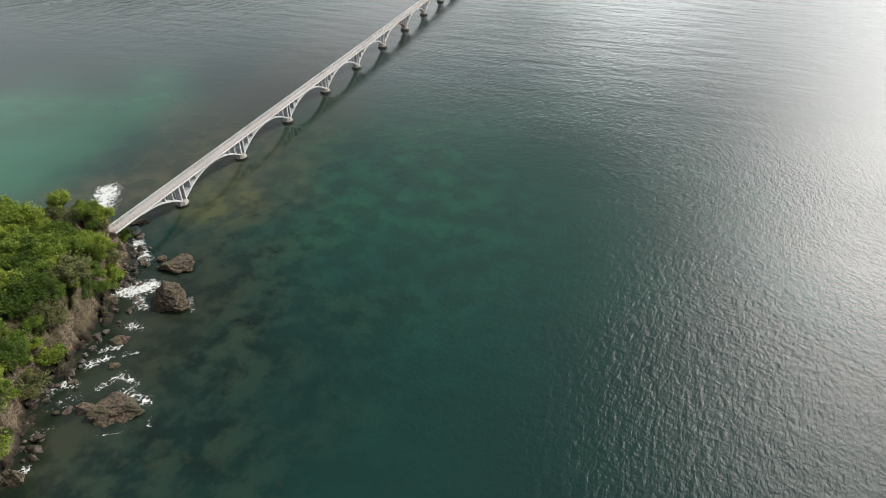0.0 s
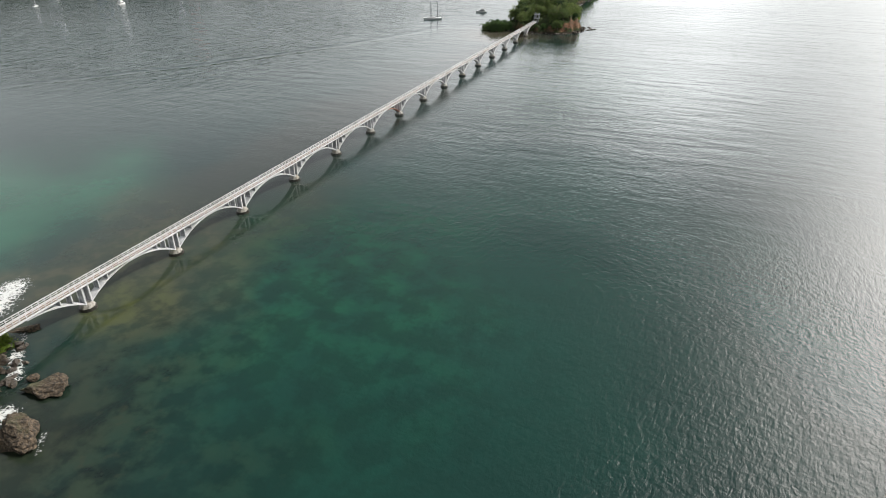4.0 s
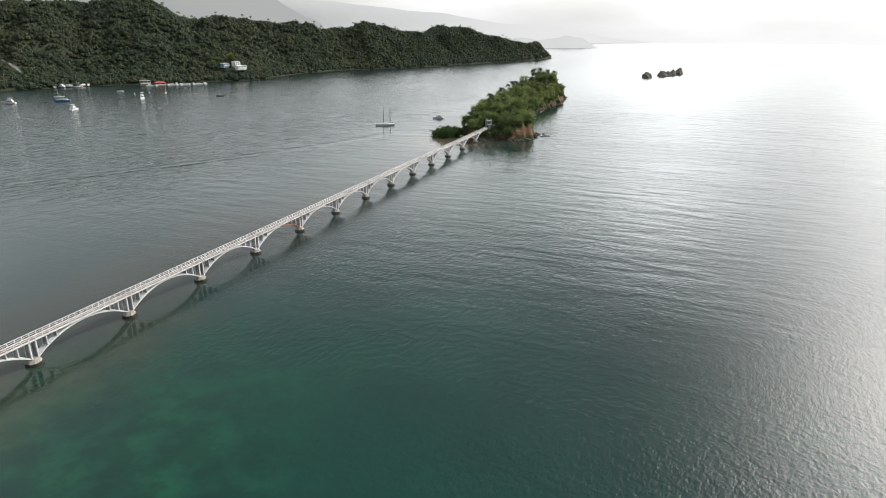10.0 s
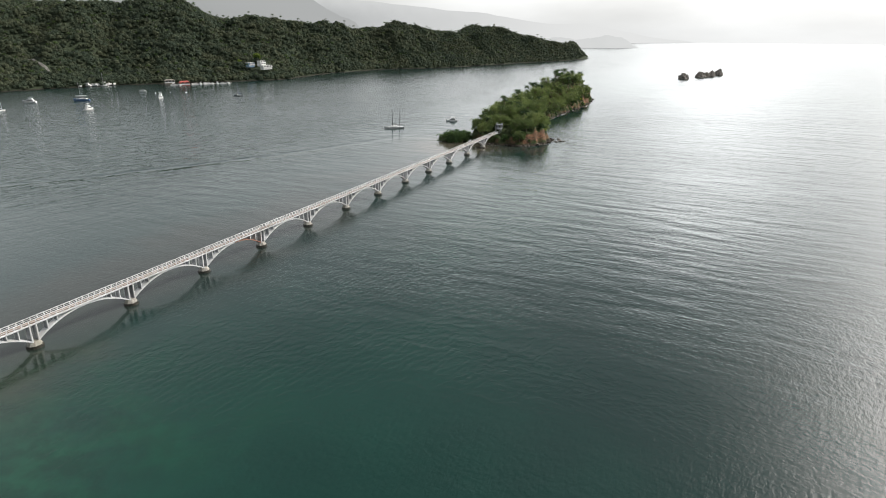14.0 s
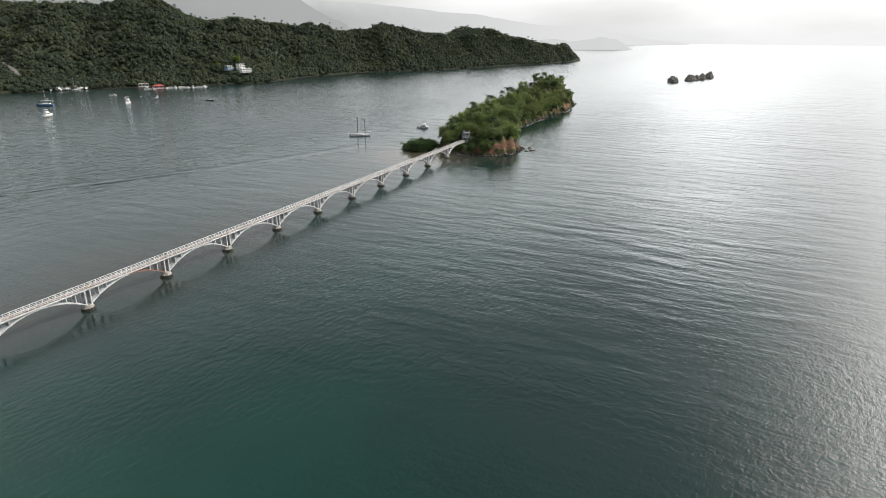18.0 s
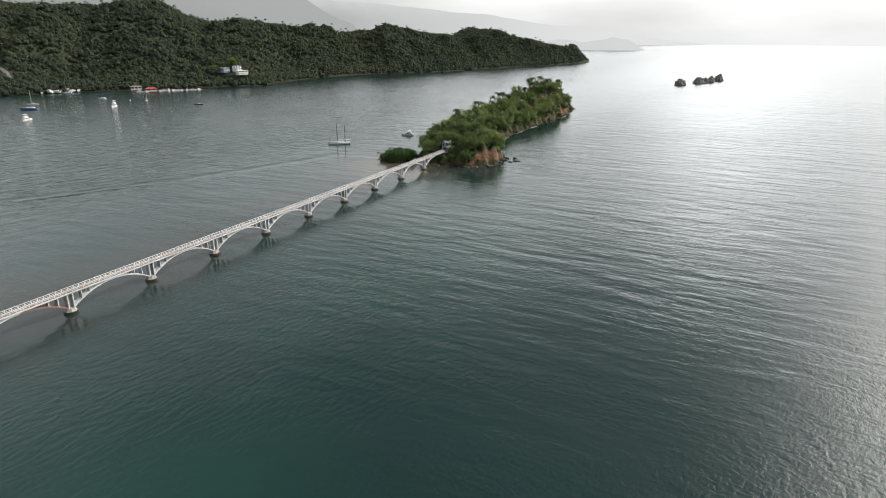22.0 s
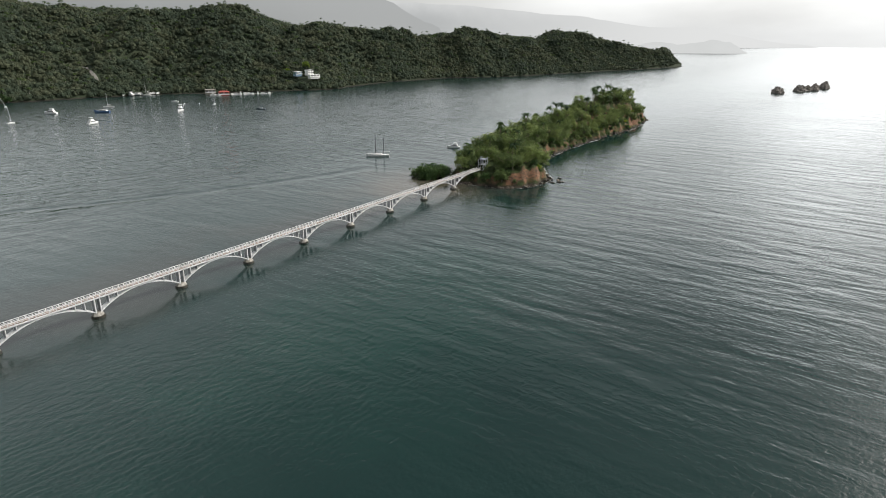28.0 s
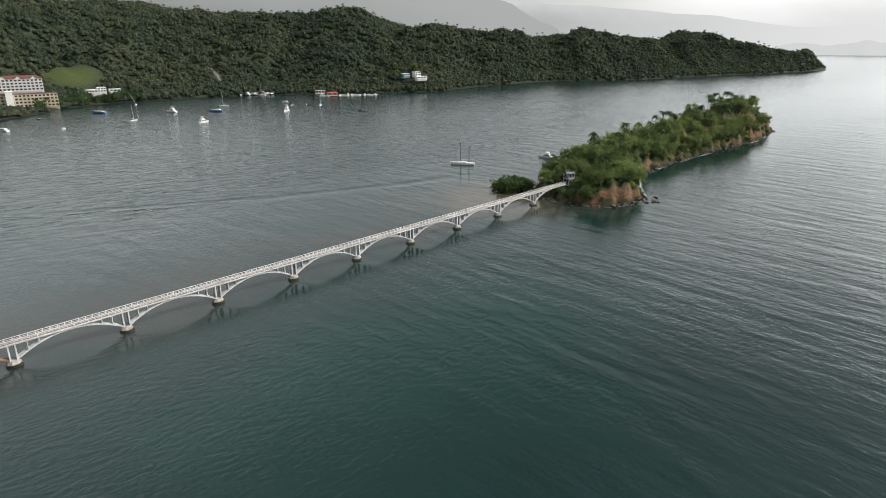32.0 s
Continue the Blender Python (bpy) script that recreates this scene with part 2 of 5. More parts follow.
    lee = s.math("MULTIPLY", s.band(x, -8.0, 60.0, 0.5, 1.0), s.band(y, 40.0, 130.0, 0.5, 1.0))
    lee = s.math("MAXIMUM", lee, s.band(x, 60.0, 110.0, 0.0, 1.0))
    bay = s.math("MULTIPLY", s.band(x, -140.0, -15.0, 1.0, 0.0), s.band(y, 60.0, 170.0))
    open_sea = s.math("ADD", lee, s.math("MULTIPLY", bay, 1.2))
    open_sea = s.math("MULTIPLY", open_sea, s.band(y, 420.0, 800.0, 1.0, 0.8))
    far = s.near(130, 20, 400.0, 720.0)
    calm = s.band(s.noise(0.011, 3.0, (0.6, 1.4, 1)), 0.35, 0.65, 0.6, 1.15)
    gust = s.near(190, -40, 55, 170, 1.0, 1.0, wob)
    rolling = s.noise(0.085, 4.0, (0.3, 1, 1), 4, 0.55, warp=0.6)
    swell = s.noise(0.17, 3.0, (0.3, 1, 1), 2, 0.5)
    crest = s.math("POWER", s.noise(0.42, 3.0, (0.4, 1, 1), 6, 0.55, warp=0.5), 3.0)
    bay_wave = s.noise(0.26, 3.0, (0.3, 1, 1), -76, 0.55, warp=0.6)
    chop = s.noise(0.95, 4.0, (0.5, 1, 1), 26, 0.6, warp=0.5)
    cross = s.noise(0.8, 4.0, (1, 0.42, 1), 8, 0.58, warp=0.4)
    ripple = s.noise(1.9, 2.0, (1, 0.5, 1), 14, 0.55)
    short = s.math("ADD", s.math("ADD", s.math("MULTIPLY", chop, 0.07), s.math("MULTIPLY", s.math("MULTIPLY", cross, s.band(x, 8.0, 60.0, 0.10, 0.15)), s.band(x, 85.0, 140.0, 1.0, 0.55))), s.math("MULTIPLY", ripple, s.band(x, 85.0, 140.0, 0.035, 0.055)))
    breeze = s.math("MULTIPLY", s.near(34, 158, 14, 58, 1.0, 1.0, s.math("MULTIPLY", wob, 0.5)), s.band(s.noise(0.035, 3.0), 0.35, 0.6, 0.5, 1.0))
    short = s.math("MULTIPLY", short, s.math("ADD", calm, s.math("ADD", s.math("MULTIPLY", gust, 0.3), s.math("MULTIPLY", breeze, 0.9))))
    h = s.math("ADD", s.math("MULTIPLY", swell, s.band(y, 60.0, 240.0, 0.04, 0.32)), s.math("MULTIPLY", s.math("MULTIPLY", crest, calm), s.band(y, 60.0, 240.0, 0.06, 0.10)))
    h = s.math("ADD", h, s.math("MULTIPLY", short, s.math("SUBTRACT", 1.0, s.math("MULTIPLY", bay, 0.78))))
    h = s.math("ADD", h, s.math("MULTIPLY", rolling, s.math("MULTIPLY", s.band(y, 50.0, 300.0, 0.10, 0.36), s.band(x, 80.0, 240.0, 0.68, 2.1))))
    h = s.math("ADD", h, s.math("MULTIPLY", bay_wave, s.math("MULTIPLY", bay, 0.26)))
    # the wake that a passing boat left across the bay
    along = s.math("SUBTRACT", y, 135.0)
    lane = s.math("SUBTRACT", s.math("MULTIPLY", along, 0.78), s.math("MULTIPLY", s.math("MULTIPLY", along, along), 0.0012))
    off = s.math("ABSOLUTE", s.math("ADD", s.math("SUBTRACT", s.math("SUBTRACT", x, -183.0), lane), s.math("MULTIPLY", wob, 0.12)))
    wake = s.math("MULTIPLY", s.band(off, 0.0, 7.5, 1.0, 0.0), s.math("MULTIPLY", s.band(y, 60.0, 150.0), s.band(y, 350.0, 400.0, 1.0, 0.0)))
    h = s.math("MULTIPLY", s.math("MULTIPLY", h, open_sea), s.math("SUBTRACT", 1.0, s.math("MULTIPLY", wake, 0.5)))
    h = s.math("ADD", h, s.math("MULTIPLY", wake, 0.05))
    # wave faces far out lean a little towards the open bay
    px, py = s.math("SUBTRACT", x, 130.0), s.math("SUBTRACT", y, 20.0)
    reach = s.math("SQRT", s.math("ADD", s.math("MULTIPLY", px, px), s.math("MULTIPLY", py, py)))
    out = s.math("SUBTRACT", reach, 380.0)
    lean = s.math("MULTIPLY", s.math("ADD", out, s.math("SQRT", s.math("ADD", s.math("MULTIPLY", out, out), 14400.0))), 0.5)
    h = s.math("ADD", h, s.math("MULTIPLY", lean, 0.045))
    return s.principled(color, s.band(far, 0.0, 1.0, 0.05, 0.03), s.bump(h, 1.0), IOR=1.333, Specular_IOR_Level=0.5)


M_SEA = sea_material()
M_CONC = surface("white_painted_concrete", (0.68, 0.685, 0.69), (0.58, 0.59, 0.60), 1.2, 0.75, 0.01, (0.52, 0.52, 0.51))
M_DECK = surface("worn_deck_slabs", (0.33, 0.24, 0.19), (0.23, 0.165, 0.13), 2.5, 0.85, 0.01, (0.38, 0.32, 0.28))
# grey of pier and spandrel walls: rain streaks plus the recess shade, painted in
M_GREYCONC = surface("streaked_shaded_grey_concrete", (0.40, 0.41, 0.42), (0.24, 0.25, 0.26), 0.9, 0.85, 0.01, (0.17, 0.175, 0.18))
M_FOOT = surface("weathered_footing_concrete", (0.44, 0.42, 0.38), (0.25, 0.235, 0.21), 1.6, 0.85, 0.04, (0.30, 0.28, 0.23))
M_WET = surface("wet_algae_concrete", (0.05, 0.045, 0.035), (0.025, 0.025, 0.02), 2.0, 0.45, 0.05)
M_ROCK = surface("dark_shore_rock", (0.145, 0.108, 0.072), (0.034, 0.028, 0.021), 2.2, 0.88, 0.5, (0.085, 0.082, 0.045))
M_WETROCK = surface("wet_dark_boulder", (0.085, 0.068, 0.050), (0.026, 0.022, 0.018), 2.4, 0.6, 0.2, (0.12, 0.095, 0.07))
# islet rock made paler and greyer: the haze of distance is in its colour
M_ISLET = surface("hazed_islet_rock", (0.26, 0.235, 0.21), (0.13, 0.118, 0.105), 0.5, 0.9, 0.3, (0.19, 0.19, 0.13))
M_RUST = surface("rust_stained_concrete", (0.34, 0.17, 0.12), (0.26, 0.14, 0.10), 1.2, 0.8, 0.01)
M_TRUNK = surface("grey_bark", (0.22, 0.18, 0.14), (0.12, 0.10, 0.08), 3.0, 0.9, 0.03)
M_LEAF_NEAR = foliage("bright_shrub_leaves", (0.045, 0.088, 0.020), (0.165, 0.250, 0.042), (0.34, 0.40, 0.06), 0.22, 0.35)
M_LEAF_OLIVE = foliage("olive_shrub_leaves", (0.060, 0.075, 0.028), (0.150, 0.165, 0.065), (0.22, 0.23, 0.10), 0.22, 0.4)
M_LEAF = foliage("island_tree_leaves", (0.070, 0.112, 0.042), (0.155, 0.218, 0.072), (0.25, 0.305, 0.10), 0.10)
M_MANGROVE = foliage("mangrove_leaves", (0.034, 0.072, 0.026), (0.066, 0.125, 0.040), (0.11, 0.175, 0.055), 0.15)
M_WOODS = foliage("hillside_woods_leaves", (0.056, 0.075, 0.058), (0.072, 0.096, 0.066), (0.112, 0.127, 0.080), 0.012, 0.26, 0.05, 0.03)
M_STEM = surface("pale_palm_stems", (0.26, 0.245, 0.215), (0.19, 0.175, 0.155), 0.5, 0.9, 0.01)
M_PALM = foliage("palm_fronds", (0.022, 0.046, 0.018), (0.045, 0.080, 0.028), (0.085, 0.125, 0.040), 0.05, 0.3, 0.0, 0.08)
M_WHITE = surface("white_gelcoat", (0.80, 0.80, 0.79), (0.72, 0.72, 0.71), 1.0, 0.3, 0.002)
M_BLUE = surface("blue_boat_paint", (0.10, 0.18, 0.34), (0.08, 0.15, 0.28), 1.0, 0.35, 0.002)
M_NAVY = surface("dark_hull_paint", (0.03, 0.04, 0.06), (0.02, 0.03, 0.05), 1.0, 0.35, 0.002)
M_GLASS = surface("dark_window_glass", (0.03, 0.035, 0.04), (0.02, 0.025, 0.03), 0.5, 0.1, 0.001)
M_SPAR = surface("dark_grey_mast_paint", (0.10, 0.10, 0.11), (0.07, 0.07, 0.08), 2.0, 0.5, 0.002)
M_MAST = surface("pale_grey_mast_paint", (0.50, 0.50, 0.50), (0.42, 0.42, 0.43), 2.0, 0.5, 0.002)
M_SCAR = surface("pale_broken_rock", (0.18, 0.175, 0.16), (0.10, 0.095, 0.085), 0.4, 0.9, 0.2)
M_SHED = surface("weathered_sheet_roof", (0.30, 0.27, 0.23), (0.21, 0.19, 0.165), 0.6, 0.8, 0.02)
M_RED = surface("red_sheet_roof", (0.46, 0.10, 0.08), (0.36, 0.08, 0.065), 0.8, 0.6, 0.02)
M_TILE = surface("brown_red_roof_tiles", (0.17, 0.075, 0.055), (0.12, 0.055, 0.045), 0.9, 0.8, 0.05)
M_PLASTER = surface("cream_plaster", (0.70, 0.62, 0.46), (0.62, 0.54, 0.40), 0.4, 0.85, 0.01)
M_STUCCO = surface("white_stucco", (0.86, 0.86, 0.84), (0.78, 0.78, 0.76), 0.5, 0.85, 0.01)
M_AQUA = surface("pale_blue_wall_paint", (0.34, 0.50, 0.66), (0.30, 0.45, 0.60), 0.5, 0.8, 0.01)
M_STEEL = surface("grey_painted_steel", (0.44, 0.46, 0.50), (0.34, 0.36, 0.40), 1.5, 0.55, 0.005)


def land_material(name, floor, floor2, cliff, cliff2, shore, cliff_from=0.55, lawn=None, grain=0.5):
    """Earth and undergrowth on the level, bare rock on the steep, wet stone by the water."""
    s = Net(name)
    fine, wide = s.noise(grain, 6.0, rough=0.62), s.noise(0.06, 3.0)
    strata = s.noise(grain * 1.1, 6.0, (0.7, 0.7, 1.5), 0, 0.65, warp=1.2)
    n = s.n.new("ShaderNodeSeparateXYZ")
    s.l.new(s.geo.outputs["Normal"], n.inputs[0])
    steep = s.band(s.math("ADD", n.outputs[2], s.math("MULTIPLY", s.math("SUBTRACT", fine, 0.5), 0.5)), cliff_from + 0.15, cliff_from - 0.15)
    ground = s.mix(s.band(fine, 0.4, 0.6), floor, floor2)
    rock = s.mix(s.band(strata, 0.38, 0.62), cliff, cliff2)
    rock = s.mix(s.math("MULTIPLY", s.band(wide, 0.5, 0.62), 0.6), rock, floor2)
    color = s.mix(steep, ground, rock)
    if lawn:
        color = s.mix(s.near(*lawn), color, s.mix(s.band(fine, 0.35, 0.7), (0.046, 0.076, 0.022), (0.092, 0.090, 0.040)))
    wet = s.band(s.math("ADD", s.xyz()[2], s.math("MULTIPLY", fine, 1.2)), 0.9, 2.2, 1.0, 0.0)
    color = s.mix(wet, color, shore)
    h = s.math("ADD", s.math("MULTIPLY", strata, 0.7), fine)
    return s.principled(color, 0.9, s.bump(h, 0.5), Specular_IOR_Level=0.12)


M_ISLE_A = land_material("scrub_and_tan_rock", (0.045, 0.06, 0.02), (0.10, 0.085, 0.05), (0.225, 0.178, 0.122), (0.06, 0.049, 0.037), (0.040, 0.034, 0.026), 0.75, None, 1.5)
M_ISLE_B = land_material("scrub_and_red_cliff", (0.03, 0.05, 0.018), (0.05, 0.06, 0.025), (0.21, 0.112, 0.068), (0.085, 0.062, 0.044), (0.045, 0.037, 0.03), 0.6, None, 0.45)
M_HILL = land_material("wooded_hillside_ground", (0.036, 0.050, 0.030), (0.056, 0.068, 0.042), (0.11, 0.075, 0.05), (0.06, 0.050, 0.038), (0.034, 0.031, 0.025), 0.5, (-700, 368, 20, 34))


def foam_material():
    """White foam, solid where it is dense and torn to lace where it thins out."""
    s = Net("sea_foam")
    uv = s.n.new("ShaderNodeSeparateXYZ")
    s.l.new(s.n.new("ShaderNodeTexCoord").outputs["UV"], uv.inputs[0])
    lace = s.n.new("ShaderNodeTexVoronoi")
    lace.feature = "DISTANCE_TO_EDGE"
    warp = s.n.new("ShaderNodeVectorMath")
    warp.operation = "ADD"
    nz = s.n.new("ShaderNodeTexNoise")
    nz.inputs["Scale"].default_value, nz.inputs["Detail"].default_value = 0.8, 4.0
    s.l.new(s.pos, nz.inputs["Vector"])
    s.l.new(s.pos, warp.inputs[0]), s.l.new(nz.outputs["Color"], warp.inputs[1])
    lace.inputs["Scale"].default_value = 1.2
    s.l.new(warp.outputs[0], lace.inputs["Vector"])
    web = s.band(lace.outputs["Distance"], 0.0, 0.16, 1.0, 0.0)
    blot = s.noise(0.9, 8.0, (1, 0.7, 1), 30, 0.7, warp=1.2)
    q = s.math("ADD", s.math("MULTIPLY", web, 0.28), s.math("MULTIPLY", blot, 1.9))
    q = s.math("ADD", q, s.math("SUBTRACT", uv.outputs[0], 1.28))
    cover = s.math("MULTIPLY", s.band(q, 0.42, 0.86), 0.9)
    white = s.n.new("ShaderNodeBsdfDiffuse")
    s.put((0.72, 0.74, 0.73), white.inputs["Color"])
    clear_bsdf = s.n.new("ShaderNodeBsdfTransparent")
    m = s.n.new("ShaderNodeMixShader")
    s.l.new(cover, m.inputs[0]), s.l.new(clear_bsdf.outputs[0], m.inputs[1]), s.l.new(white.outputs[0], m.inputs[2])
    s.l.new(m.outputs[0], s.out.inputs["Surface"])
    return s.mat


M_FOAM = foam_material()


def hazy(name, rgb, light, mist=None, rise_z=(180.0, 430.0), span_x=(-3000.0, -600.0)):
    """Far hills with the haze put into a self-glowing colour: pale, with a faint grain; mist: the colour that they fade
    to upwards and out to sea.
    """
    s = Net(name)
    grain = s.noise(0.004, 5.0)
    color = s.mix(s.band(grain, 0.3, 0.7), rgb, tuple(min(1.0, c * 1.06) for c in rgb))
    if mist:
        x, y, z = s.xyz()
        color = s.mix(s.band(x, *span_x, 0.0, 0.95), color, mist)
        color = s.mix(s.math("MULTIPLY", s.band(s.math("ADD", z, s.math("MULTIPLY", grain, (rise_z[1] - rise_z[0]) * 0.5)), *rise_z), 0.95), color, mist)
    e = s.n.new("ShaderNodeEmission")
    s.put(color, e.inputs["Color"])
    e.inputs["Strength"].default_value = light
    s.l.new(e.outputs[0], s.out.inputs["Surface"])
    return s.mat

# ---- helpers ----


def mesh_of(name, verts, faces, material, smooth=False):
    me = bpy.data.meshes.new(name)
    me.from_pydata([tuple(map(float, v)) for v in verts], [], [tuple(map(int, f)) for f in faces])
    me.materials.append(material)
    if smooth:
        me.polygons.foreach_set("use_smooth", [True] * len(me.polygons))
    me.update()
    return me


def done(bm, name, material, smooth=False):
    me = bpy.data.meshes.new(name)
    bm.normal_update()
    bm.to_mesh(me)
    bm.free()
    me.materials.append(material)
    if smooth:
        me.polygons.foreach_set("use_smooth", [True] * len(me.polygons))
    return me


def part(name, data, parent, m=None, label=""):
    """One mesh object under a thing or under a part."""
    ob = new(name, data)
    ob.parent = parent
    if m is not None:
        ob.matrix_basis = m
    return tagged(ob, label)


def thing(name, label, category, m=None, group="", data=None, kind=""):
    ob = new(name, data)
    if m is not None:
        ob.matrix_basis = m
    return tagged(ob, label, category, group, kind)


def box(bm, x0, x1, y0, y1, z0, z1, bevel=0.0, taper=1.0):
    """A block, with chamfered edges; taper: the top's size against the base's."""
    r = bmesh.ops.create_cube(bm, size=1.0)
    cx, cy = (x0 + x1) / 2, (y0 + y1) / 2
    for v in r["verts"]:
        k = taper if v.co.z > 0 else 1.0
        v.co = (cx + v.co.x * (x1 - x0) * k, cy + v.co.y * (y1 - y0) * k, z1 if v.co.z > 0 else z0)
    if bevel:
        edges = {e for v in r["verts"] for e in v.link_edges}
        bmesh.ops.bevel(bm, geom=list(edges), offset=bevel, segments=1, affect="EDGES")
    return bm


def boxes(name, material, *rows, bevel=0.0):
    bm = bmesh.new()
    for row in rows:
        box(bm, *row, bevel=bevel)
    return done(bm, name, material)


def tube(bm, a, b, r0, r1=None, sides=8):
    """A tapered rod from a to b."""
    a, b = Vector(a), Vector(b)
    m = Matrix.Translation((a + b) / 2) @ (b - a).to_track_quat("Z", "Y").to_matrix().to_4x4()
    bmesh.ops.create_cone(bm, cap_ends=True, segments=sides, radius1=r0, radius2=r0 if r1 is None else r1, depth=(b - a).length, matrix=m)
    return bm


def profile(name, material, outline, x0, x1):
    """A side outline in (y, z), drawn out across the bridge from x0 to x1."""
    n = len(outline)
    verts = [(x0, y, z) for y, z in outline] + [(x1, y, z) for y, z in outline]
    faces = [[(i + 1) % n, i, n + i, n + (i + 1) % n] for i in range(n)] + [list(range(n)), list(range(2 * n - 1, n - 1, -1))]
    return mesh_of(name, verts, faces, material)


def fbm(x, y, scale, octaves=4):
    """Smooth numpy noise by summed, turned sines."""
    out, amp, f = np.zeros_like(x, dtype=float), 1.0, 1.0 / scale
    for k in range(octaves):
        a, b = 0.9 + 1.7 * k, 2.1 + 2.3 * k
        out += amp * np.sin(f * (x * math.cos(a) + y * math.sin(a)) * 6.3 + b) * np.cos(f * (y * math.cos(b) - x * math.sin(b)) * 5.1 + a)
        amp, f = amp * 0.55, f * 2.03
    return out


def shore_distance(px, py, outline):
    """Metres inside a closed outline; negative outside."""
    pts = np.array(outline, float)
    d2, inside = np.full(px.shape, 1e12), np.zeros(px.shape, bool)
    for (ax, ay), (bx, by) in zip(pts, np.roll(pts, -1, 0)):
        ex, ey = bx - ax, by - ay
        t = np.clip(((px - ax) * ex + (py - ay) * ey) / (ex * ex + ey * ey), 0, 1)
        d2 = np.minimum(d2, (px - ax - t * ex) ** 2 + (py - ay - t * ey) ** 2)
        cross = (ay > py) != (by > py)
        inside ^= cross & (px < ex * (py - ay) / (ey if abs(ey) > 1e-9 else 1e-9) + ax)
    return np.where(inside, 1, -1) * np.sqrt(d2)


def rounded(outline, steps=4):
    """A closed outline through the given points, smoothed."""
    p, out = [np.array(q, float) for q in outline], []
    n = len(p)
    for i in range(n):
        a, b, c, d = p[i - 1], p[i], p[(i + 1) % n], p[(i + 2) % n]
        for k in range(steps):
            t = k / steps
            out.append(0.5 * (2 * b + (c - a) * t + (2 * a - 5 * b + 4 * c - d) * t * t + (3 * b - a - 3 * c + d) * t ** 3))
    return out


def height_sheet(name, material, x0, x1, y0, y1, step, height, keep):
    """A ground sheet over a grid, where keep() holds."""
    gx, gy = np.meshgrid(np.arange(x0, x1 + step, step), np.arange(y0, y1 + step, step), indexing="ij")
    jx = gx + fbm(gx, gy, step * 3.1, 2) * step * 0.22
    jy = gy + fbm(gy + 31, gx, step * 3.1, 2) * step * 0.22
    z = height(jx, jy)
    ok = keep(jx, jy)
    nx, ny = gx.shape
    use = ok[:-1, :-1] | ok[1:, :-1] | ok[:-1, 1:] | ok[1:, 1:]
    ids = np.arange(nx * ny).reshape(nx, ny)
    faces = np.stack([ids[:-1, :-1], ids[1:, :-1], ids[1:, 1:], ids[:-1, 1:]], -1)[use]
    used, back_ids = np.unique(faces, return_inverse=True)
    verts = np.stack([jx.ravel(), jy.ravel(), z.ravel()], -1)[used]
    return mesh_of(name, verts, back_ids.reshape(faces.shape), material, True)


# ---- water ----
sea_r, sea_n = 4860.0, 96
ring = [(130 + sea_r * math.cos(2 * math.pi * k / sea_n), 20 + sea_r * math.sin(2 * math.pi * k / sea_n), 0.0) for k in range(sea_n)]
tagged(new("water", mesh_of("water", ring + [(130, 20, 0)], [(k, (k + 1) % sea_n, sea_n) for k in range(sea_n)], M_SEA)), "rippled grey-green sea, turquoise over the shallows", "sea", kind="structure")

# ---- islands and mainland ----
ISLE_A = rounded([(26, -82), (23, -71), (20, -62), (17, -56), (14, -48), (13, -39), (10, -33), (8, -28), (6, -23), (1, -18), (-5, -13),
                  (-13, -12), (-22, -16), (-32, -20), (-44, -30), (-52, -48), (-56, -75), (-48, -104), (-18, -118), (12, -110), (24, -96)])
ISLE_B = rounded([(6, 363), (20, 364), (28, 373), (31, 384), (29, 397), (19, 412), (9, 431), (4, 453), (2.5, 480), (2.5, 510), (4, 540), (6, 573),
                  (8, 603), (4, 645), (1, 667), (-8, 668), (-22, 650), (-32, 610), (-36, 560), (-34, 500), (-30, 450), (-27, 410), (-22, 385), (-16, 372), (-8, 363)])
MAIN = rounded([(-330, 60), (-440, 165), (-528, 256), (-560, 288), (-594, 320), (-616, 353), (-625, 386), (-624, 424), (-618, 486), (-597, 530),
                (-580, 577), (-552, 618), (-522, 656), (-490, 703), (-459, 750), (-474, 820), (-480, 900), (-474, 984), (-450, 1055), (-396, 1122),
                (-366, 1200), (-330, 1337), (-308, 1406), (-262, 1540), (-238, 1650), (-234, 1758), (-290, 1800), (-430, 1760), (-600, 1650), (-800, 1500),
                (-1100, 1300), (-1500, 1100), (-1700, 700), (-1700, 0), (-1000, -200), (-500, -120)], 3)


def rise(t):
    t = np.clip(t, 0, 1)
    return t * t * (3 - 2 * t)


def isle_a_height(x, y):
    d = shore_distance(x, y, ISLE_A) + fbm(x, y, 14, 3) * 1.1
    h = 1.0 * rise(d / 2.0) + 5.6 * rise((d - 2.0) / 2.6) + 2.6 * rise((d - 4.5) / 15)
    crag = fbm(x, y, 6.0, 4) * 1.0 - np.abs(fbm(y, x, 3.1, 4)) * 1.7
    return np.where(d > -1.5, h + crag * np.clip(d / 2, 0, 1) * np.where(d < 9, 1.0, 0.4) + np.minimum(d, 0) * 0.6 - 0.05, -1.2 + 0.2 * d).clip(-3, 40)


RIDGE_B = ((355, 2), (368, 5), (385, 8), (410, 10), (440, 12.5), (480, 13), (520, 15), (560, 18.5), (600, 21), (640, 20.5), (662, 13), (675, 3))


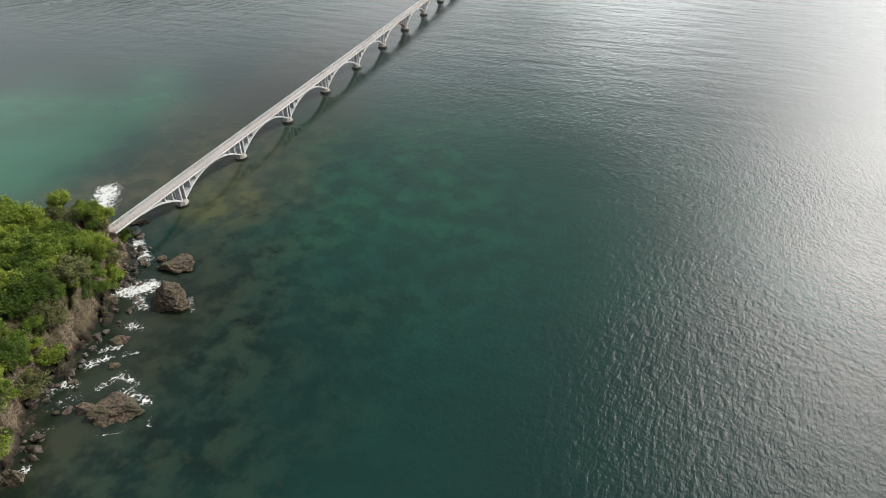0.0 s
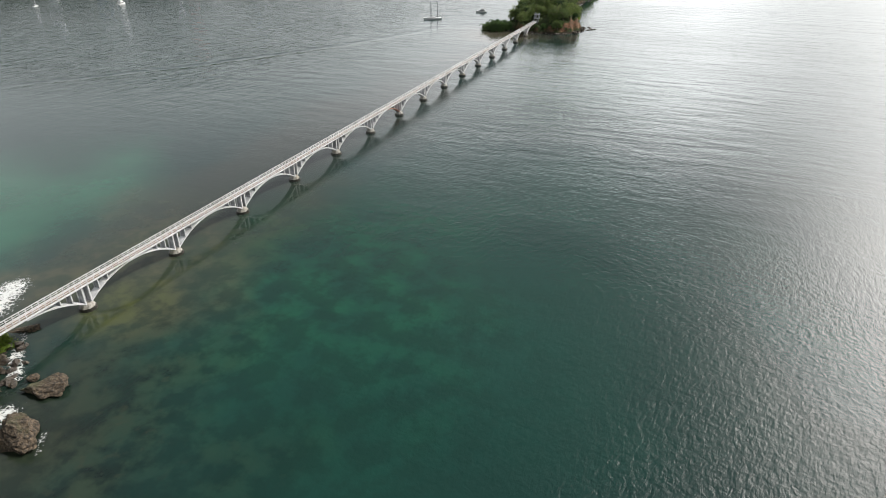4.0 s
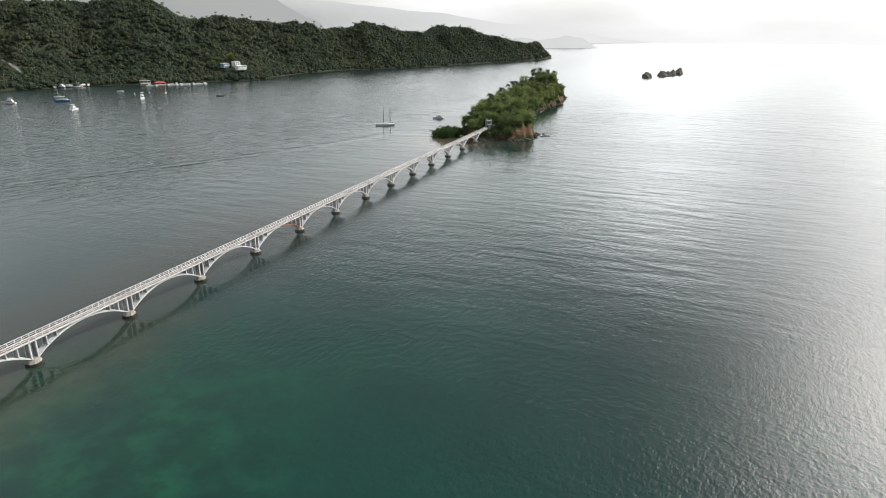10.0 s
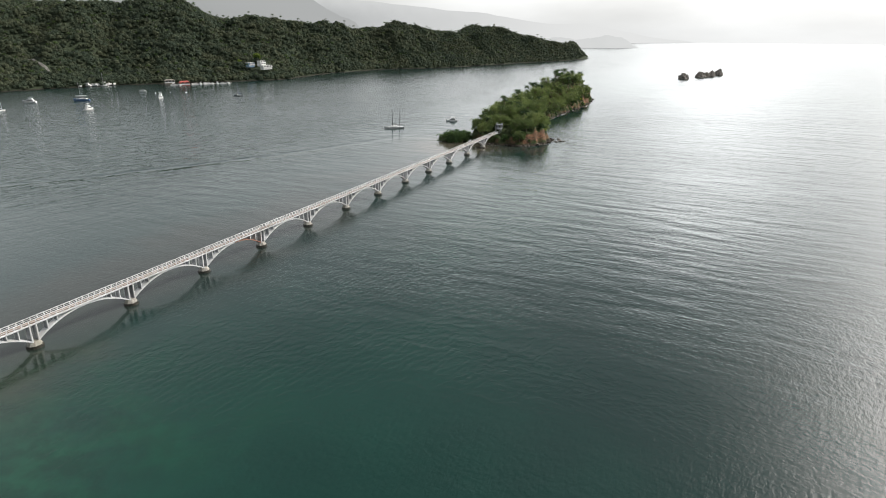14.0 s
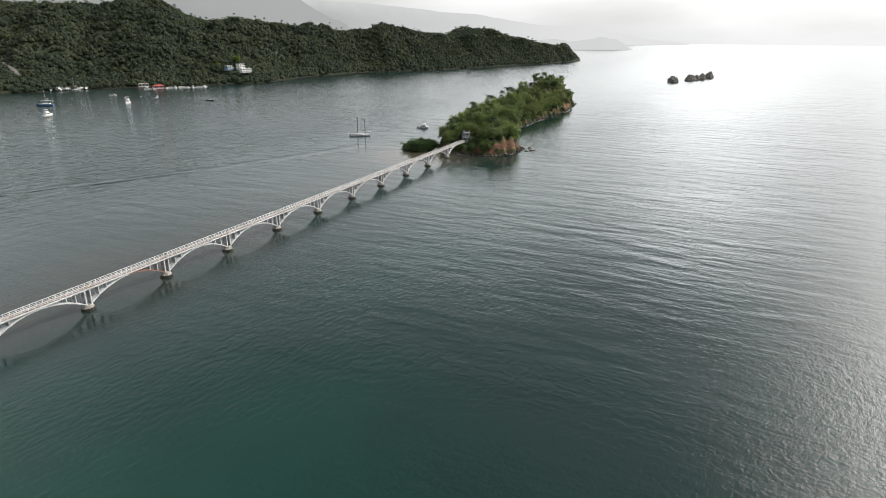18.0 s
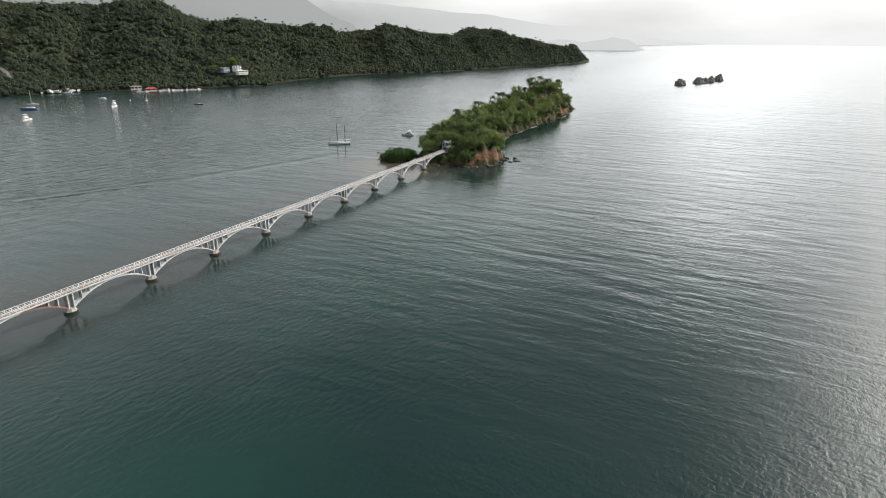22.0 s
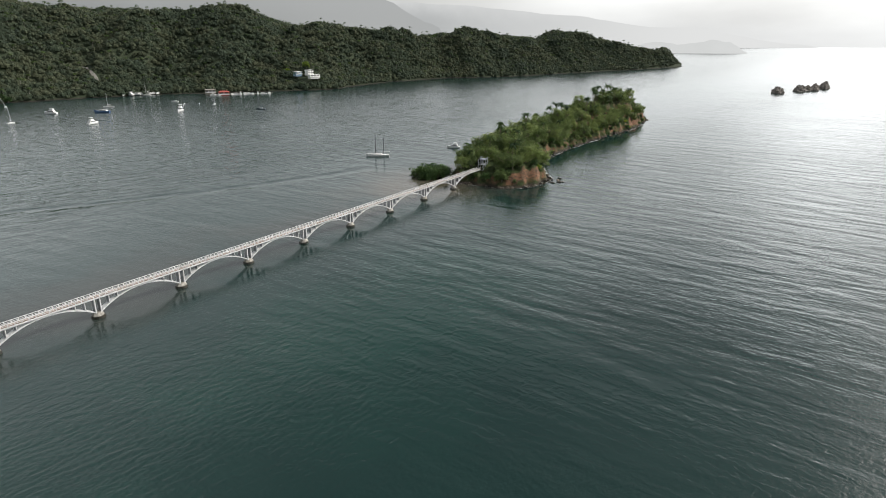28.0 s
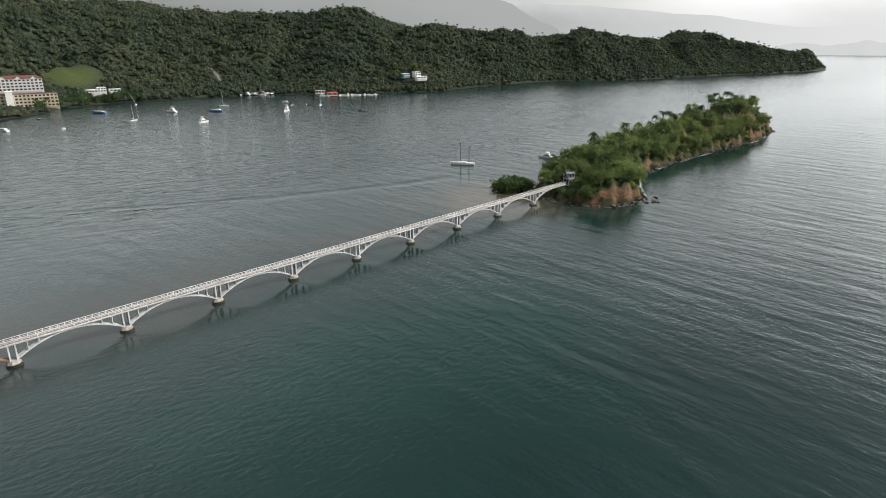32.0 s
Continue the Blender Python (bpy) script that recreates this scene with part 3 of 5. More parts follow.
def isle_b_height(x, y):
    d = shore_distance(x, y, ISLE_B) + fbm(x, y, 17, 3) * 1.2
    top = np.interp(y, [a for a, _ in RIDGE_B], [b for _, b in RIDGE_B])
    bluff = 3.4 + 1.8 * fbm(x, y, 60, 2) + 6.0 * np.exp(-((x - 25) ** 2 + (y - 383) ** 2) / 200) + 5.0 * np.exp(-((y - 632) ** 2) / 500)
    bluff = np.minimum(bluff, top * 0.85 + 1.5)
    h = 1.0 * rise(d / 2.0) + bluff * rise((d - 1.6) / 2.6) + np.maximum(top - bluff - 1.0, 0) * rise((d - 3.5) / 13)
    crag = (fbm(x, y, 13.0, 4) * 1.4 - np.abs(fbm(y, x, 9.0, 4)) * 0.7) * (1 + 0.8 * np.exp(-((d - 3.0) / 2.5) ** 2))
    return np.where(d > -1.5, h + crag * np.clip(d / 2, 0, 1) + np.minimum(d, 0) * 0.6 - 0.05, -1.2 + 0.2 * d).clip(-3, 60)


HILLS = ((-262, 1715, 26), (-337, 1594, 44), (-404, 1515, 78), (-455, 1425, 70), (-482, 1332, 54), (-516, 1248, 82), (-578, 1163, 60), (-607, 1080, 66),
         (-635, 995, 86), (-685, 948, 72), (-733, 916, 88), (-785, 850, 120), (-870, 790, 104), (-930, 752, 115), (-990, 746, 96), (-1060, 720, 121),
         (-1090, 621, 124), (-1100, 543, 132), (-1078, 443, 130), (-1019, 347, 118), (-930, 200, 95), (-800, 60, 70))


def main_height(x, y):
    d = shore_distance(x, y, MAIN) + fbm(x, y, 60, 3) * 5
    top, weight, back_off = np.zeros_like(x, dtype=float), np.full_like(x, 1e-9, dtype=float), np.zeros_like(x, dtype=float)
    broad, broad_weight = np.zeros_like(x, dtype=float), np.full_like(x, 1e-9, dtype=float)
    for hx, hy, hh in HILLS:
        w = np.exp(-((x - hx) ** 2 + (y - hy) ** 2) / (2 * 40.0 ** 2)) + 0.006 * np.exp(-((x - hx) ** 2 + (y - hy) ** 2) / (2 * 320.0 ** 2))
        depth = max(60.0, float(shore_distance(np.array([hx]), np.array([hy]), MAIN)[0]))
        top, back_off, weight = top + w * hh, back_off + w * depth, weight + w
        v = np.exp(-((x - hx) ** 2 + (y - hy) ** 2) / (2 * 170.0 ** 2))
        broad, broad_weight = broad + v * hh, broad_weight + v
    top, reach = top / weight, back_off / weight
    k = np.clip(d / np.maximum(reach, 40), 0, None)
    slope = np.where(k < 1, 0.55 * np.sin(np.clip(k, 0, 1) * math.pi / 2) + 0.45 * rise(k), 1.0 - 0.25 * np.clip(k - 1, 0, 2))
    top = top + (broad / broad_weight - top) * (1 - rise((k - 0.45) / 0.5)) * 0.9
    # spurs and hollows that run down to the shore, rounder low down
    spur = fbm(x, y, 240, 2) * 17.0 - np.abs(fbm(y + 90, x, 150, 2)) * 15.0 + fbm(x, y + 40, 70, 2) * 3.0 + 4
    gully = spur * np.clip(d / 110, 0, 1) * np.where(k < 1, 1 - 0.55 * rise((k - 0.6) / 0.4), 0.45)
    h = 1.5 * rise(d / 6) + (top - 1.5) * slope + gully
    level = np.exp(-((x + 625) ** 2 + (y - 300) ** 2) / (2 * 60.0 ** 2))
    h = h * (1 - 0.62 * level)
    return np.where(d > -3, np.maximum(h, 0.2), -1.5).clip(-3, 400)


CLEARINGS = ((-702, 372, 34), (-648, 296, 34), (-612, 292, 34), (-653, 384, 15), (-496, 743, 12), (-656, 533, 8), (-668, 536, 7), (-682, 541, 7), (-696, 547, 6), (-709, 550, 6), (-721, 553, 5))


def under_trees(x, y):
    """1 where the woods stand, 0 in the clearings."""
    out = np.ones_like(x, dtype=float)
    for cx, cy, cr in CLEARINGS:
        out *= rise((np.sqrt((x - cx) ** 2 + (y - cy) ** 2) - cr) / 12)
    return out


tagged(new("ground", height_sheet("ground_a", M_ISLE_A, -62, 32, -124, -6, 0.5, isle_a_height, lambda x, y: shore_distance(x, y, ISLE_A) > -2.0)),
       "scrub-covered islet ground with a tan rock shore", "island", kind="structure")
tagged(new("ground", height_sheet("ground_b", M_ISLE_B, -56, 38, 354, 676, 1.1, isle_b_height, lambda x, y: shore_distance(x, y, ISLE_B) > -2.5)),
       "long wooded island ground with reddish cliffs", "island", kind="structure")
tagged(new("ground", height_sheet("ground_c", M_HILL, -1500, -200, 40, 1830, 10.0, lambda x, y: main_height(x, y) - 0.8 * rise((shore_distance(x, y, MAIN) - 4) / 20) * under_trees(x, y), lambda x, y: shore_distance(x, y, MAIN) > -12)),
       "steep wooded hills of the mainland shore", "hills", kind="structure")


def far_ridge(name, label, material, a, b, heights, depth, wobble):
    """A far hill range between two places: a ridge line and slopes to either side."""
    n = 70
    way = (Vector((*b, 0)) - Vector((*a, 0)))
    across = Vector((-way.y, way.x, 0)).normalized()
    verts, faces = [], []
    for i in range(n + 1):
        t = i / n
        base = Vector((*a, 0)) + way * t
        h = float(np.interp(t, np.linspace(0, 1, len(heights)), heights))
        h = max(0.5, h + wobble * (math.sin(t * 37) * 0.5 + math.sin(t * 83 + 1) * 0.3 + math.sin(t * 171 + 2) * 0.2) * min(1, h / (3 * wobble)))
        for side, up_by in ((-1.0, 0.0), (-0.45, 0.62), (0.0, 1.0), (0.5, 0.55), (1.0, 0.0)):
            verts.append(base + across * side * depth + Vector((0, 0, h * up_by - (2 if up_by == 0 else 0))))
    for i in range(n):
        for k in range(4):
            faces.append((i * 5 + k, (i + 1) * 5 + k, (i + 1) * 5 + k + 1, i * 5 + k + 1))
    tagged(new(name, mesh_of(name, verts, faces, material, True)), label, "far hills", kind="structure")


# the ridges' haze and fade into cloud are painted into their glowing colour
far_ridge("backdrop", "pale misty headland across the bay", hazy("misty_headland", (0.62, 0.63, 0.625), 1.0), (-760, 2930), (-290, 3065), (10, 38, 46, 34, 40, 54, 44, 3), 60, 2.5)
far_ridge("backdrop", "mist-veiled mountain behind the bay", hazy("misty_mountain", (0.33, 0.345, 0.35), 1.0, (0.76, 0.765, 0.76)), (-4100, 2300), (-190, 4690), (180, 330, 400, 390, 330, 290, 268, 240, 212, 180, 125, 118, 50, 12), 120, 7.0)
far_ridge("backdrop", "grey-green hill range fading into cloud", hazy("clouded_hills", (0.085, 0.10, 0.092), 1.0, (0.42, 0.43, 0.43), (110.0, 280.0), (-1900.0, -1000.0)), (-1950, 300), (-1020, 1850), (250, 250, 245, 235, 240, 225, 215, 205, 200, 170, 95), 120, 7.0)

# ---- bridge ----
SPAN, SOFFIT, DECK_Z, RAIL_Z, HALF = 25.0, 5.35, 5.62, 6.62, 1.02
bridge = thing("footbridge", "long white concrete footbridge on low arches over the sea", "bridge")


def arch_outline(first, last, foot_z, crown_z, thick, n=14):
    """Half an arch as a curved slab, from its springing up to the crown."""
    low = [(first + (last - first) * k / n, foot_z + (crown_z - foot_z) * (1 - (1 - k / n) ** 2.1)) for k in range(n + 1)]
    return low + [(y, z + thick * (1.25 - 0.25 * k / n)) for k, (y, z) in reversed(list(enumerate(low)))]


def arch_z(y, foot_z=1.5, crown_z=5.02):
    return foot_z + (crown_z - foot_z) * (1 - (1 - (y - 0.9) / 11.6) ** 2.1) + 0.28


me_cap = bmesh.new()
bmesh.ops.create_cone(me_cap, cap_ends=True, segments=8, radius1=1.7, radius2=1.15, depth=0.95, matrix=pose(0, 0, 1.07, 0, 0, 22.5) @ Matrix.Diagonal((0.92, 1, 1, 1)))
bmesh.ops.bevel(me_cap, geom=list(me_cap.edges), offset=0.07, segments=1, affect="EDGES")
me_cap = done(me_cap, "footing_cap", M_FOOT)
me_base = bmesh.new()
bmesh.ops.create_cone(me_base, cap_ends=True, segments=16, radius1=1.85, radius2=1.75, depth=2.4, matrix=pose(0, 0, -0.6))
me_base = done(me_base, "footing_base", M_WET)
me_leg = boxes("pier_wall", M_GREYCONC, (-0.66, 0.66, -0.09, 0.09, 1.4, SOFFIT), bevel=0.02)
me_column = boxes("pier_column", M_CONC, (-0.12, 0.12, -0.17, 0.17, 1.4, SOFFIT), bevel=0.03)
me_arch = profile("arch_slab", M_CONC, arch_outline(0.9, 12.5, 1.5, 5.02, 0.26), -0.8, 0.8)
me_arch_rust = me_arch.copy()
me_arch_rust.materials[0] = M_RUST
me_spandrel = [boxes("spandrel_wall", M_GREYCONC, (-0.66, 0.66, y - 0.06, y + 0.06, arch_z(y) - 0.15, SOFFIT), bevel=0.02) for y in (3.2, 5.6)]
me_strut = [boxes("spandrel_column", M_CONC, (-0.09, 0.09, y - 0.11, y + 0.11, arch_z(y) - 0.15, SOFFIT), bevel=0.02) for y in (3.2, 5.6)]
me_slab = bmesh.new()
box(me_slab, -HALF, HALF, 0, SPAN - 0.02, SOFFIT + 0.05, DECK_Z, 0.03)
box(me_slab, -0.8, -0.55, 0, SPAN - 0.02, SOFFIT - 0.08, SOFFIT + 0.07)
box(me_slab, 0.55, 0.8, 0, SPAN - 0.02, SOFFIT - 0.08, SOFFIT + 0.07)
me_slab = done(me_slab, "deck_slab", M_CONC)
me_boards = boxes("deck_paving", M_DECK, *[(-HALF + 0.2, HALF - 0.2, k * 1.5625 + 0.02, (k + 1) * 1.5625 - 0.02, DECK_Z - 0.03, DECK_Z + 0.025) for k in range(16)])
me_rail = boxes("handrail", M_CONC, (-0.09, 0.09, 0, SPAN - 0.02, RAIL_Z - 0.13, RAIL_Z), (-0.08, 0.08, 0, SPAN - 0.02, DECK_Z, DECK_Z + 0.13), (-0.05, 0.05, 0, SPAN - 0.02, RAIL_Z - 0.55, RAIL_Z - 0.45), bevel=0.02)
me_post = boxes("rail_post", M_CONC, (-0.07, 0.07, -0.09, 0.09, DECK_Z + 0.12, RAIL_Z - 0.11), bevel=0.02)
me_posts = boxes("rail_posts", M_CONC, *[(-0.07, 0.07, k * 1.5625 - 0.09 + 0.78, k * 1.5625 + 0.09 + 0.78, DECK_Z + 0.12, RAIL_Z - 0.11) for k in range(16)])

for k in range(15):
    pier = part("pier", me_cap, bridge, pose(0, k * SPAN, 0))
    part("footing_base", me_base, pier, None, "dark wet footing with weed")
    for y in (-0.72, 0.72):
        part("pier_wall", me_leg, pier, pose(0, y, 0), "rain-streaked wall between the columns, shade put into its grey")
        for x in (-0.76, 0.76):
            part("pier_column", me_column, pier, pose(x, y, 0))
    for turn in (0, 180):
        if k == 6 and turn:
            part("arch_slab", me_arch_rust, pier, pose(0, 0, 0, 0, 0, turn), "rust-red stained arch slab")
        else:
            part("arch_slab", me_arch, pier, pose(0, 0, 0, 0, 0, turn))
        for me, strut in zip(me_spandrel, me_strut):
            part("spandrel_wall", me, pier, pose(0, 0, 0, 0, 0, turn))
            for x in (-0.71, 0.71):
                part("spandrel_column", strut, pier, pose(x, 0, 0) @ pose(0, 0, 0, 0, 0, turn))
for k in range(-1, 15):
    last = k == 14
    m = pose(0, k * SPAN + (0 if k >= 0 else 4), 0)
    m = m @ Matrix.Diagonal((1, 0.96 if last else (0.84 if k < 0 else 1), 1, 1))
    slab = part("deck_slab", me_slab, bridge, m)
    part("deck_paving", me_boards, slab, None, "worn brownish walking surface")
    for x in (-HALF + 0.1, HALF - 0.1):
        rail = part("handrail", me_rail, slab, pose(x, 0, 0))
        if 0 <= k <= 8:
            for j in range(16):
                part("rail_post", me_post, slab, pose(x, j * 1.5625 + 0.78, 0))
        else:
            tagged(part("balustrade", me_posts, slab, pose(x, 0, 0)), kind="stuff")

# ---- plants ----


def leaf_cloud(rng, clumps, leaves, leaf, spread=0.55, inner=0.45):
    """Leaf quads scattered about clump centres: rows of centre and radius."""
    quads = []
    for cx, cy, cz, cr in clumps:
        n = max(3, int(leaves * rng.uniform(0.75, 1.25)))
        d = rng.normal(size=(n, 3))
        d /= np.linalg.norm(d, axis=1)[:, None]
        p = np.array([cx, cy, cz]) + d * cr * rng.uniform(inner, 1.05, (n, 1)) * np.array([1, 1, 0.75])
        nrm = d * 0.8 + rng.normal(size=(n, 3)) * spread + np.array([0, 0, 0.45])
        nrm /= np.linalg.norm(nrm, axis=1)[:, None]
        a = np.cross(nrm, rng.normal(size=(n, 3)))
        a /= np.linalg.norm(a, axis=1)[:, None]
        b = np.cross(nrm, a)
        s = leaf * rng.uniform(0.6, 1.35, (n, 1))
        quads.append(np.stack([p - a * s, p + b * s * 0.62 - nrm * s * 0.15, p + a * s, p - b * s * 0.62 - nrm * s * 0.15], 1))
    return np.concatenate(quads)


def quad_mesh(name, quads, material):
    return mesh_of(name, quads.reshape(-1, 3), np.arange(len(quads) * 4).reshape(-1, 4), material)


def tree_meshes(seed, tall, wide, leaf, leaves, clumps, material, lift=0.35, skirt=0.15):
    """A trunk that forks into limbs, and an uneven crown of leaf clumps round their ends."""
    rng = np.random.default_rng(seed)
    bm = bmesh.new()
    fork = Vector((rng.uniform(-0.3, 0.3), rng.uniform(-0.3, 0.3), tall * lift))
    tube(bm, (0, 0, -1.2), fork, tall * 0.035, tall * 0.024, 7)
    rows = []
    limbs = 6
    for k in range(limbs):
        a = k * 2 * math.pi / limbs + rng.uniform(-0.4, 0.4)
        r = wide * rng.uniform(0.22, 0.46)
        tip = Vector((math.cos(a) * r, math.sin(a) * r, tall * rng.uniform(0.55, 0.85)))
        tube(bm, fork, tip, tall * 0.018, tall * 0.006, 5)
        rows.append((*tip, wide * rng.uniform(0.17, 0.25)))
    for _ in range(clumps - limbs):
        a, q = rng.uniform(0, 2 * math.pi), rng.uniform(0.05, 1.0) ** 0.5
        r = wide * 0.5 * q * rng.uniform(0.75, 1.05)
        dome = math.sqrt(max(0.0, 1 - q * q * 0.9))
        z = tall * (skirt + (0.9 - skirt) * (0.25 + 0.75 * dome) * rng.uniform(0.35, 1.0))
        rows.append((math.cos(a) * r, math.sin(a) * r, z, wide * rng.uniform(0.08, 0.17)))
    return done(bm, "trunk", M_TRUNK), quad_mesh("crown", leaf_cloud(rng, rows, leaves, leaf), material)


def palm_meshes(seed, tall, material):
    rng = np.random.default_rng(seed)
    bm = bmesh.new()
    lean = Vector((rng.uniform(-1, 1), rng.uniform(-1, 1), 0)) * tall * 0.08
    pts = [Vector((0, 0, -1)) + lean * (t * t) + Vector((0, 0, (tall + 1) * t)) for t in (0, 0.35, 0.7, 1.0)]
    for a, b, r in zip(pts, pts[1:], (0.2, 0.16, 0.13)):
        tube(bm, a, b, r, r * 0.85, 6)
    head, verts, faces = pts[-1], [], []
    for k in range(15):
        az, el, size = k * 2.4 + rng.uniform(-0.2, 0.2), rng.uniform(-0.25, 1.0), tall * 0.1 + rng.uniform(1.6, 2.4)
        out, side = Vector((math.cos(az), math.sin(az), 0)), Vector((-math.sin(az), math.cos(az), 0))
        for s in range(6):
            t = s / 5
            c = head + out * size * t * math.cos(el * (1 - t * 0.6)) + Vector((0, 0, size * (math.sin(el) * t - 0.75 * t * t)))
            w = 0.42 * math.sin(math.pi * (0.12 + 0.86 * t)) + 0.03
            verts += [c - side * w - Vector((0, 0, w * 0.6)), c, c + side * w - Vector((0, 0, w * 0.6))]
            if s:
                i = len(verts) - 6
                faces += [(i, i + 1, i + 4, i + 3), (i + 1, i + 2, i + 5, i + 4)]
    return done(bm, "trunk", M_TRUNK), mesh_of("crown", verts, faces, material)


def plant(name, label, meshes, x, y, z, size, turn, group, tall=1.0):
    root = thing(name, label, name.replace("_", " "), pose(x, y, z, 0, 0, turn) @ Matrix.Diagonal((size, size, size * tall, 1)), group)
    part("trunk", meshes[0], root)
    part("crown", meshes[1], root)
    return root


def scatter(rng, x0, x1, y0, y1, gap, ok):
    """Jittered places over a field, where ok() holds."""
    gx, gy = np.meshgrid(np.arange(x0, x1, gap), np.arange(y0, y1, gap), indexing="ij")
    px = gx + rng.uniform(-0.45, 0.45, gx.shape) * gap
    py = gy + rng.uniform(-0.45, 0.45, gy.shape) * gap
    good = ok(px, py)
    return px[good], py[good]


rng = np.random.default_rng(5)
NEAR = [tree_meshes(10 + k, 4.4, 5.0, 0.15, 78, 52, M_LEAF_NEAR if k else M_LEAF_OLIVE, 0.3) for k in range(6)]
ISLE = [tree_meshes(30 + k, 8.6, 8.4, 0.29, 40, 50, M_LEAF, 0.4, 0.08) for k in range(5)]
MANG = [tree_meshes(50 + k, 6.2, 7.0, 0.32, 34, 50, M_MANGROVE, 0.1, -0.05) for k in range(2)]
PALM = [palm_meshes(60 + k, 9.0 + 1.5 * k, M_PALM) for k in range(3)]

px, py = scatter(rng, -34, 24, -96, -10, 3.5, lambda x, y: shore_distance(x, y, ISLE_A) > np.where(y > -34, 1.0, np.where(y > -46, 3.8, np.where(y > -58, 1.8, 2.4))))
pz = isle_a_height(px, py)
for i, (x, y, z) in enumerate(zip(px, py, pz)):
    if abs(x) < 1.7 and y > -21 and z > 2:
        continue
    plant("shrub_tree", "bright green leafy shrub tree on the rocky islet", NEAR[i % 6], x, y, z - 0.2, rng.choice((0.6, 0.8, 0.95, 1.1, 1.4)) * (0.7 if y > -25 else 1.0), rng.uniform(0, 360), "trees on the near islet")

px, py = scatter(rng, -40, 34, 362, 668, 5.7, lambda x, y: (shore_distance(x, y, ISLE_B) > 3.2))
pz = isle_b_height(px, py)
for i, (x, y, z) in enumerate(zip(px, py, pz)):
    if -4.5 < x < 6.5 and y < 385:
        continue
    edge = float(shore_distance(np.array([x]), np.array([y]), ISLE_B)[0])
    if x > 21 and 372 < y < 394 and edge < 8:
        continue
    if edge < 6 and x > 0 and (375 < y < 392 or 615 < y < 640 or math.sin(y * 0.11) > 0.55):
        continue
    if rng.uniform() < 0.16 and edge > 7:
        plant("palm_tree", "tall slender coconut palm among the island trees", PALM[i % 3], x, y, z, rng.uniform(0.9, 1.15), rng.uniform(0, 360), "palms on the island")
    else:
        plant("broadleaf_tree", "dense green broadleaf tree on the wooded island", ISLE[i % 5], x, y, z - 0.4, rng.uniform(0.5, 1.3), rng.uniform(0, 360), "trees on the island", rng.uniform(0.85, 1.25))

px, py = scatter(rng, -44, -6, 355, 378, 4.5, lambda x, y: ((x + 24) / 8.5) ** 2 + ((y - 366) / 6) ** 2 < 1)
for i, (x, y) in enumerate(zip(px, py)):
    plant("mangrove_bush", "low dark green mangrove bush by the water", MANG[i % 2], x, y, -1.4 + 1.5 * max(0.0, 1 - ((x + 24) / 8.5) ** 2 - ((y - 366) / 6) ** 2), rng.uniform(1.05, 1.3), rng.uniform(0, 360), "mangroves by the island")


px, py = scatter(rng, -4, 34, 364, 664, 3.4, lambda x, y: (shore_distance(x, y, ISLE_B) > 1.8) & (shore_distance(x, y, ISLE_B) < 6.5))
pz = isle_b_height(px, py)
for i, (x, y, z) in enumerate(zip(px, py, pz)):
    if rng.uniform() < (0.42 if 374 < y < 396 or 610 < y < 645 else 0.66):
        plant("cliff_shrub", "small green shrub clinging to the island cliff", MANG[i % 2] if i % 3 else NEAR[i % 6], x, y, z - 0.5, rng.uniform(0.32, 0.7), rng.uniform(0, 360), "shrubs on the cliff")
px, py = scatter(rng, -6, 26, -84, -13, 2.4, lambda x, y: (shore_distance(x, y, ISLE_A) > 2.2) & (shore_distance(x, y, ISLE_A) < 5.0))
pz = isle_a_height(px, py)
for i, (x, y, z) in enumerate(zip(px, py, pz)):
    if rng.uniform() < (0.3 if -54 < y < -36 else 0.85 if y > -30 else 0.5) and not (abs(x) < 2.4 and y > -24):
        plant("cliff_shrub", "small bright shrub on the islet's rocky slope", NEAR[i % 6], x, y, z - 0.3, rng.uniform(0.3, 0.62) * (1.3 if y > -30 else 1.0), rng.uniform(0, 360), "shrubs on the islet slope")

px, py = scatter(rng, -24, -1.8, -24, -10, 2.3, lambda x, y: (shore_distance(x, y, ISLE_A) > 0.7) & (shore_distance(x, y, ISLE_A) < 6.0))
pz = isle_a_height(px, py)
for i, (x, y, z) in enumerate(zip(px, py, pz)):
    plant("shrub", "leafy green shrub beside the bridge's head", NEAR[i % 6], x, y, z - 0.3, rng.uniform(0.42, 0.66), rng.uniform(0, 360), "shrubs by the bridge's head")


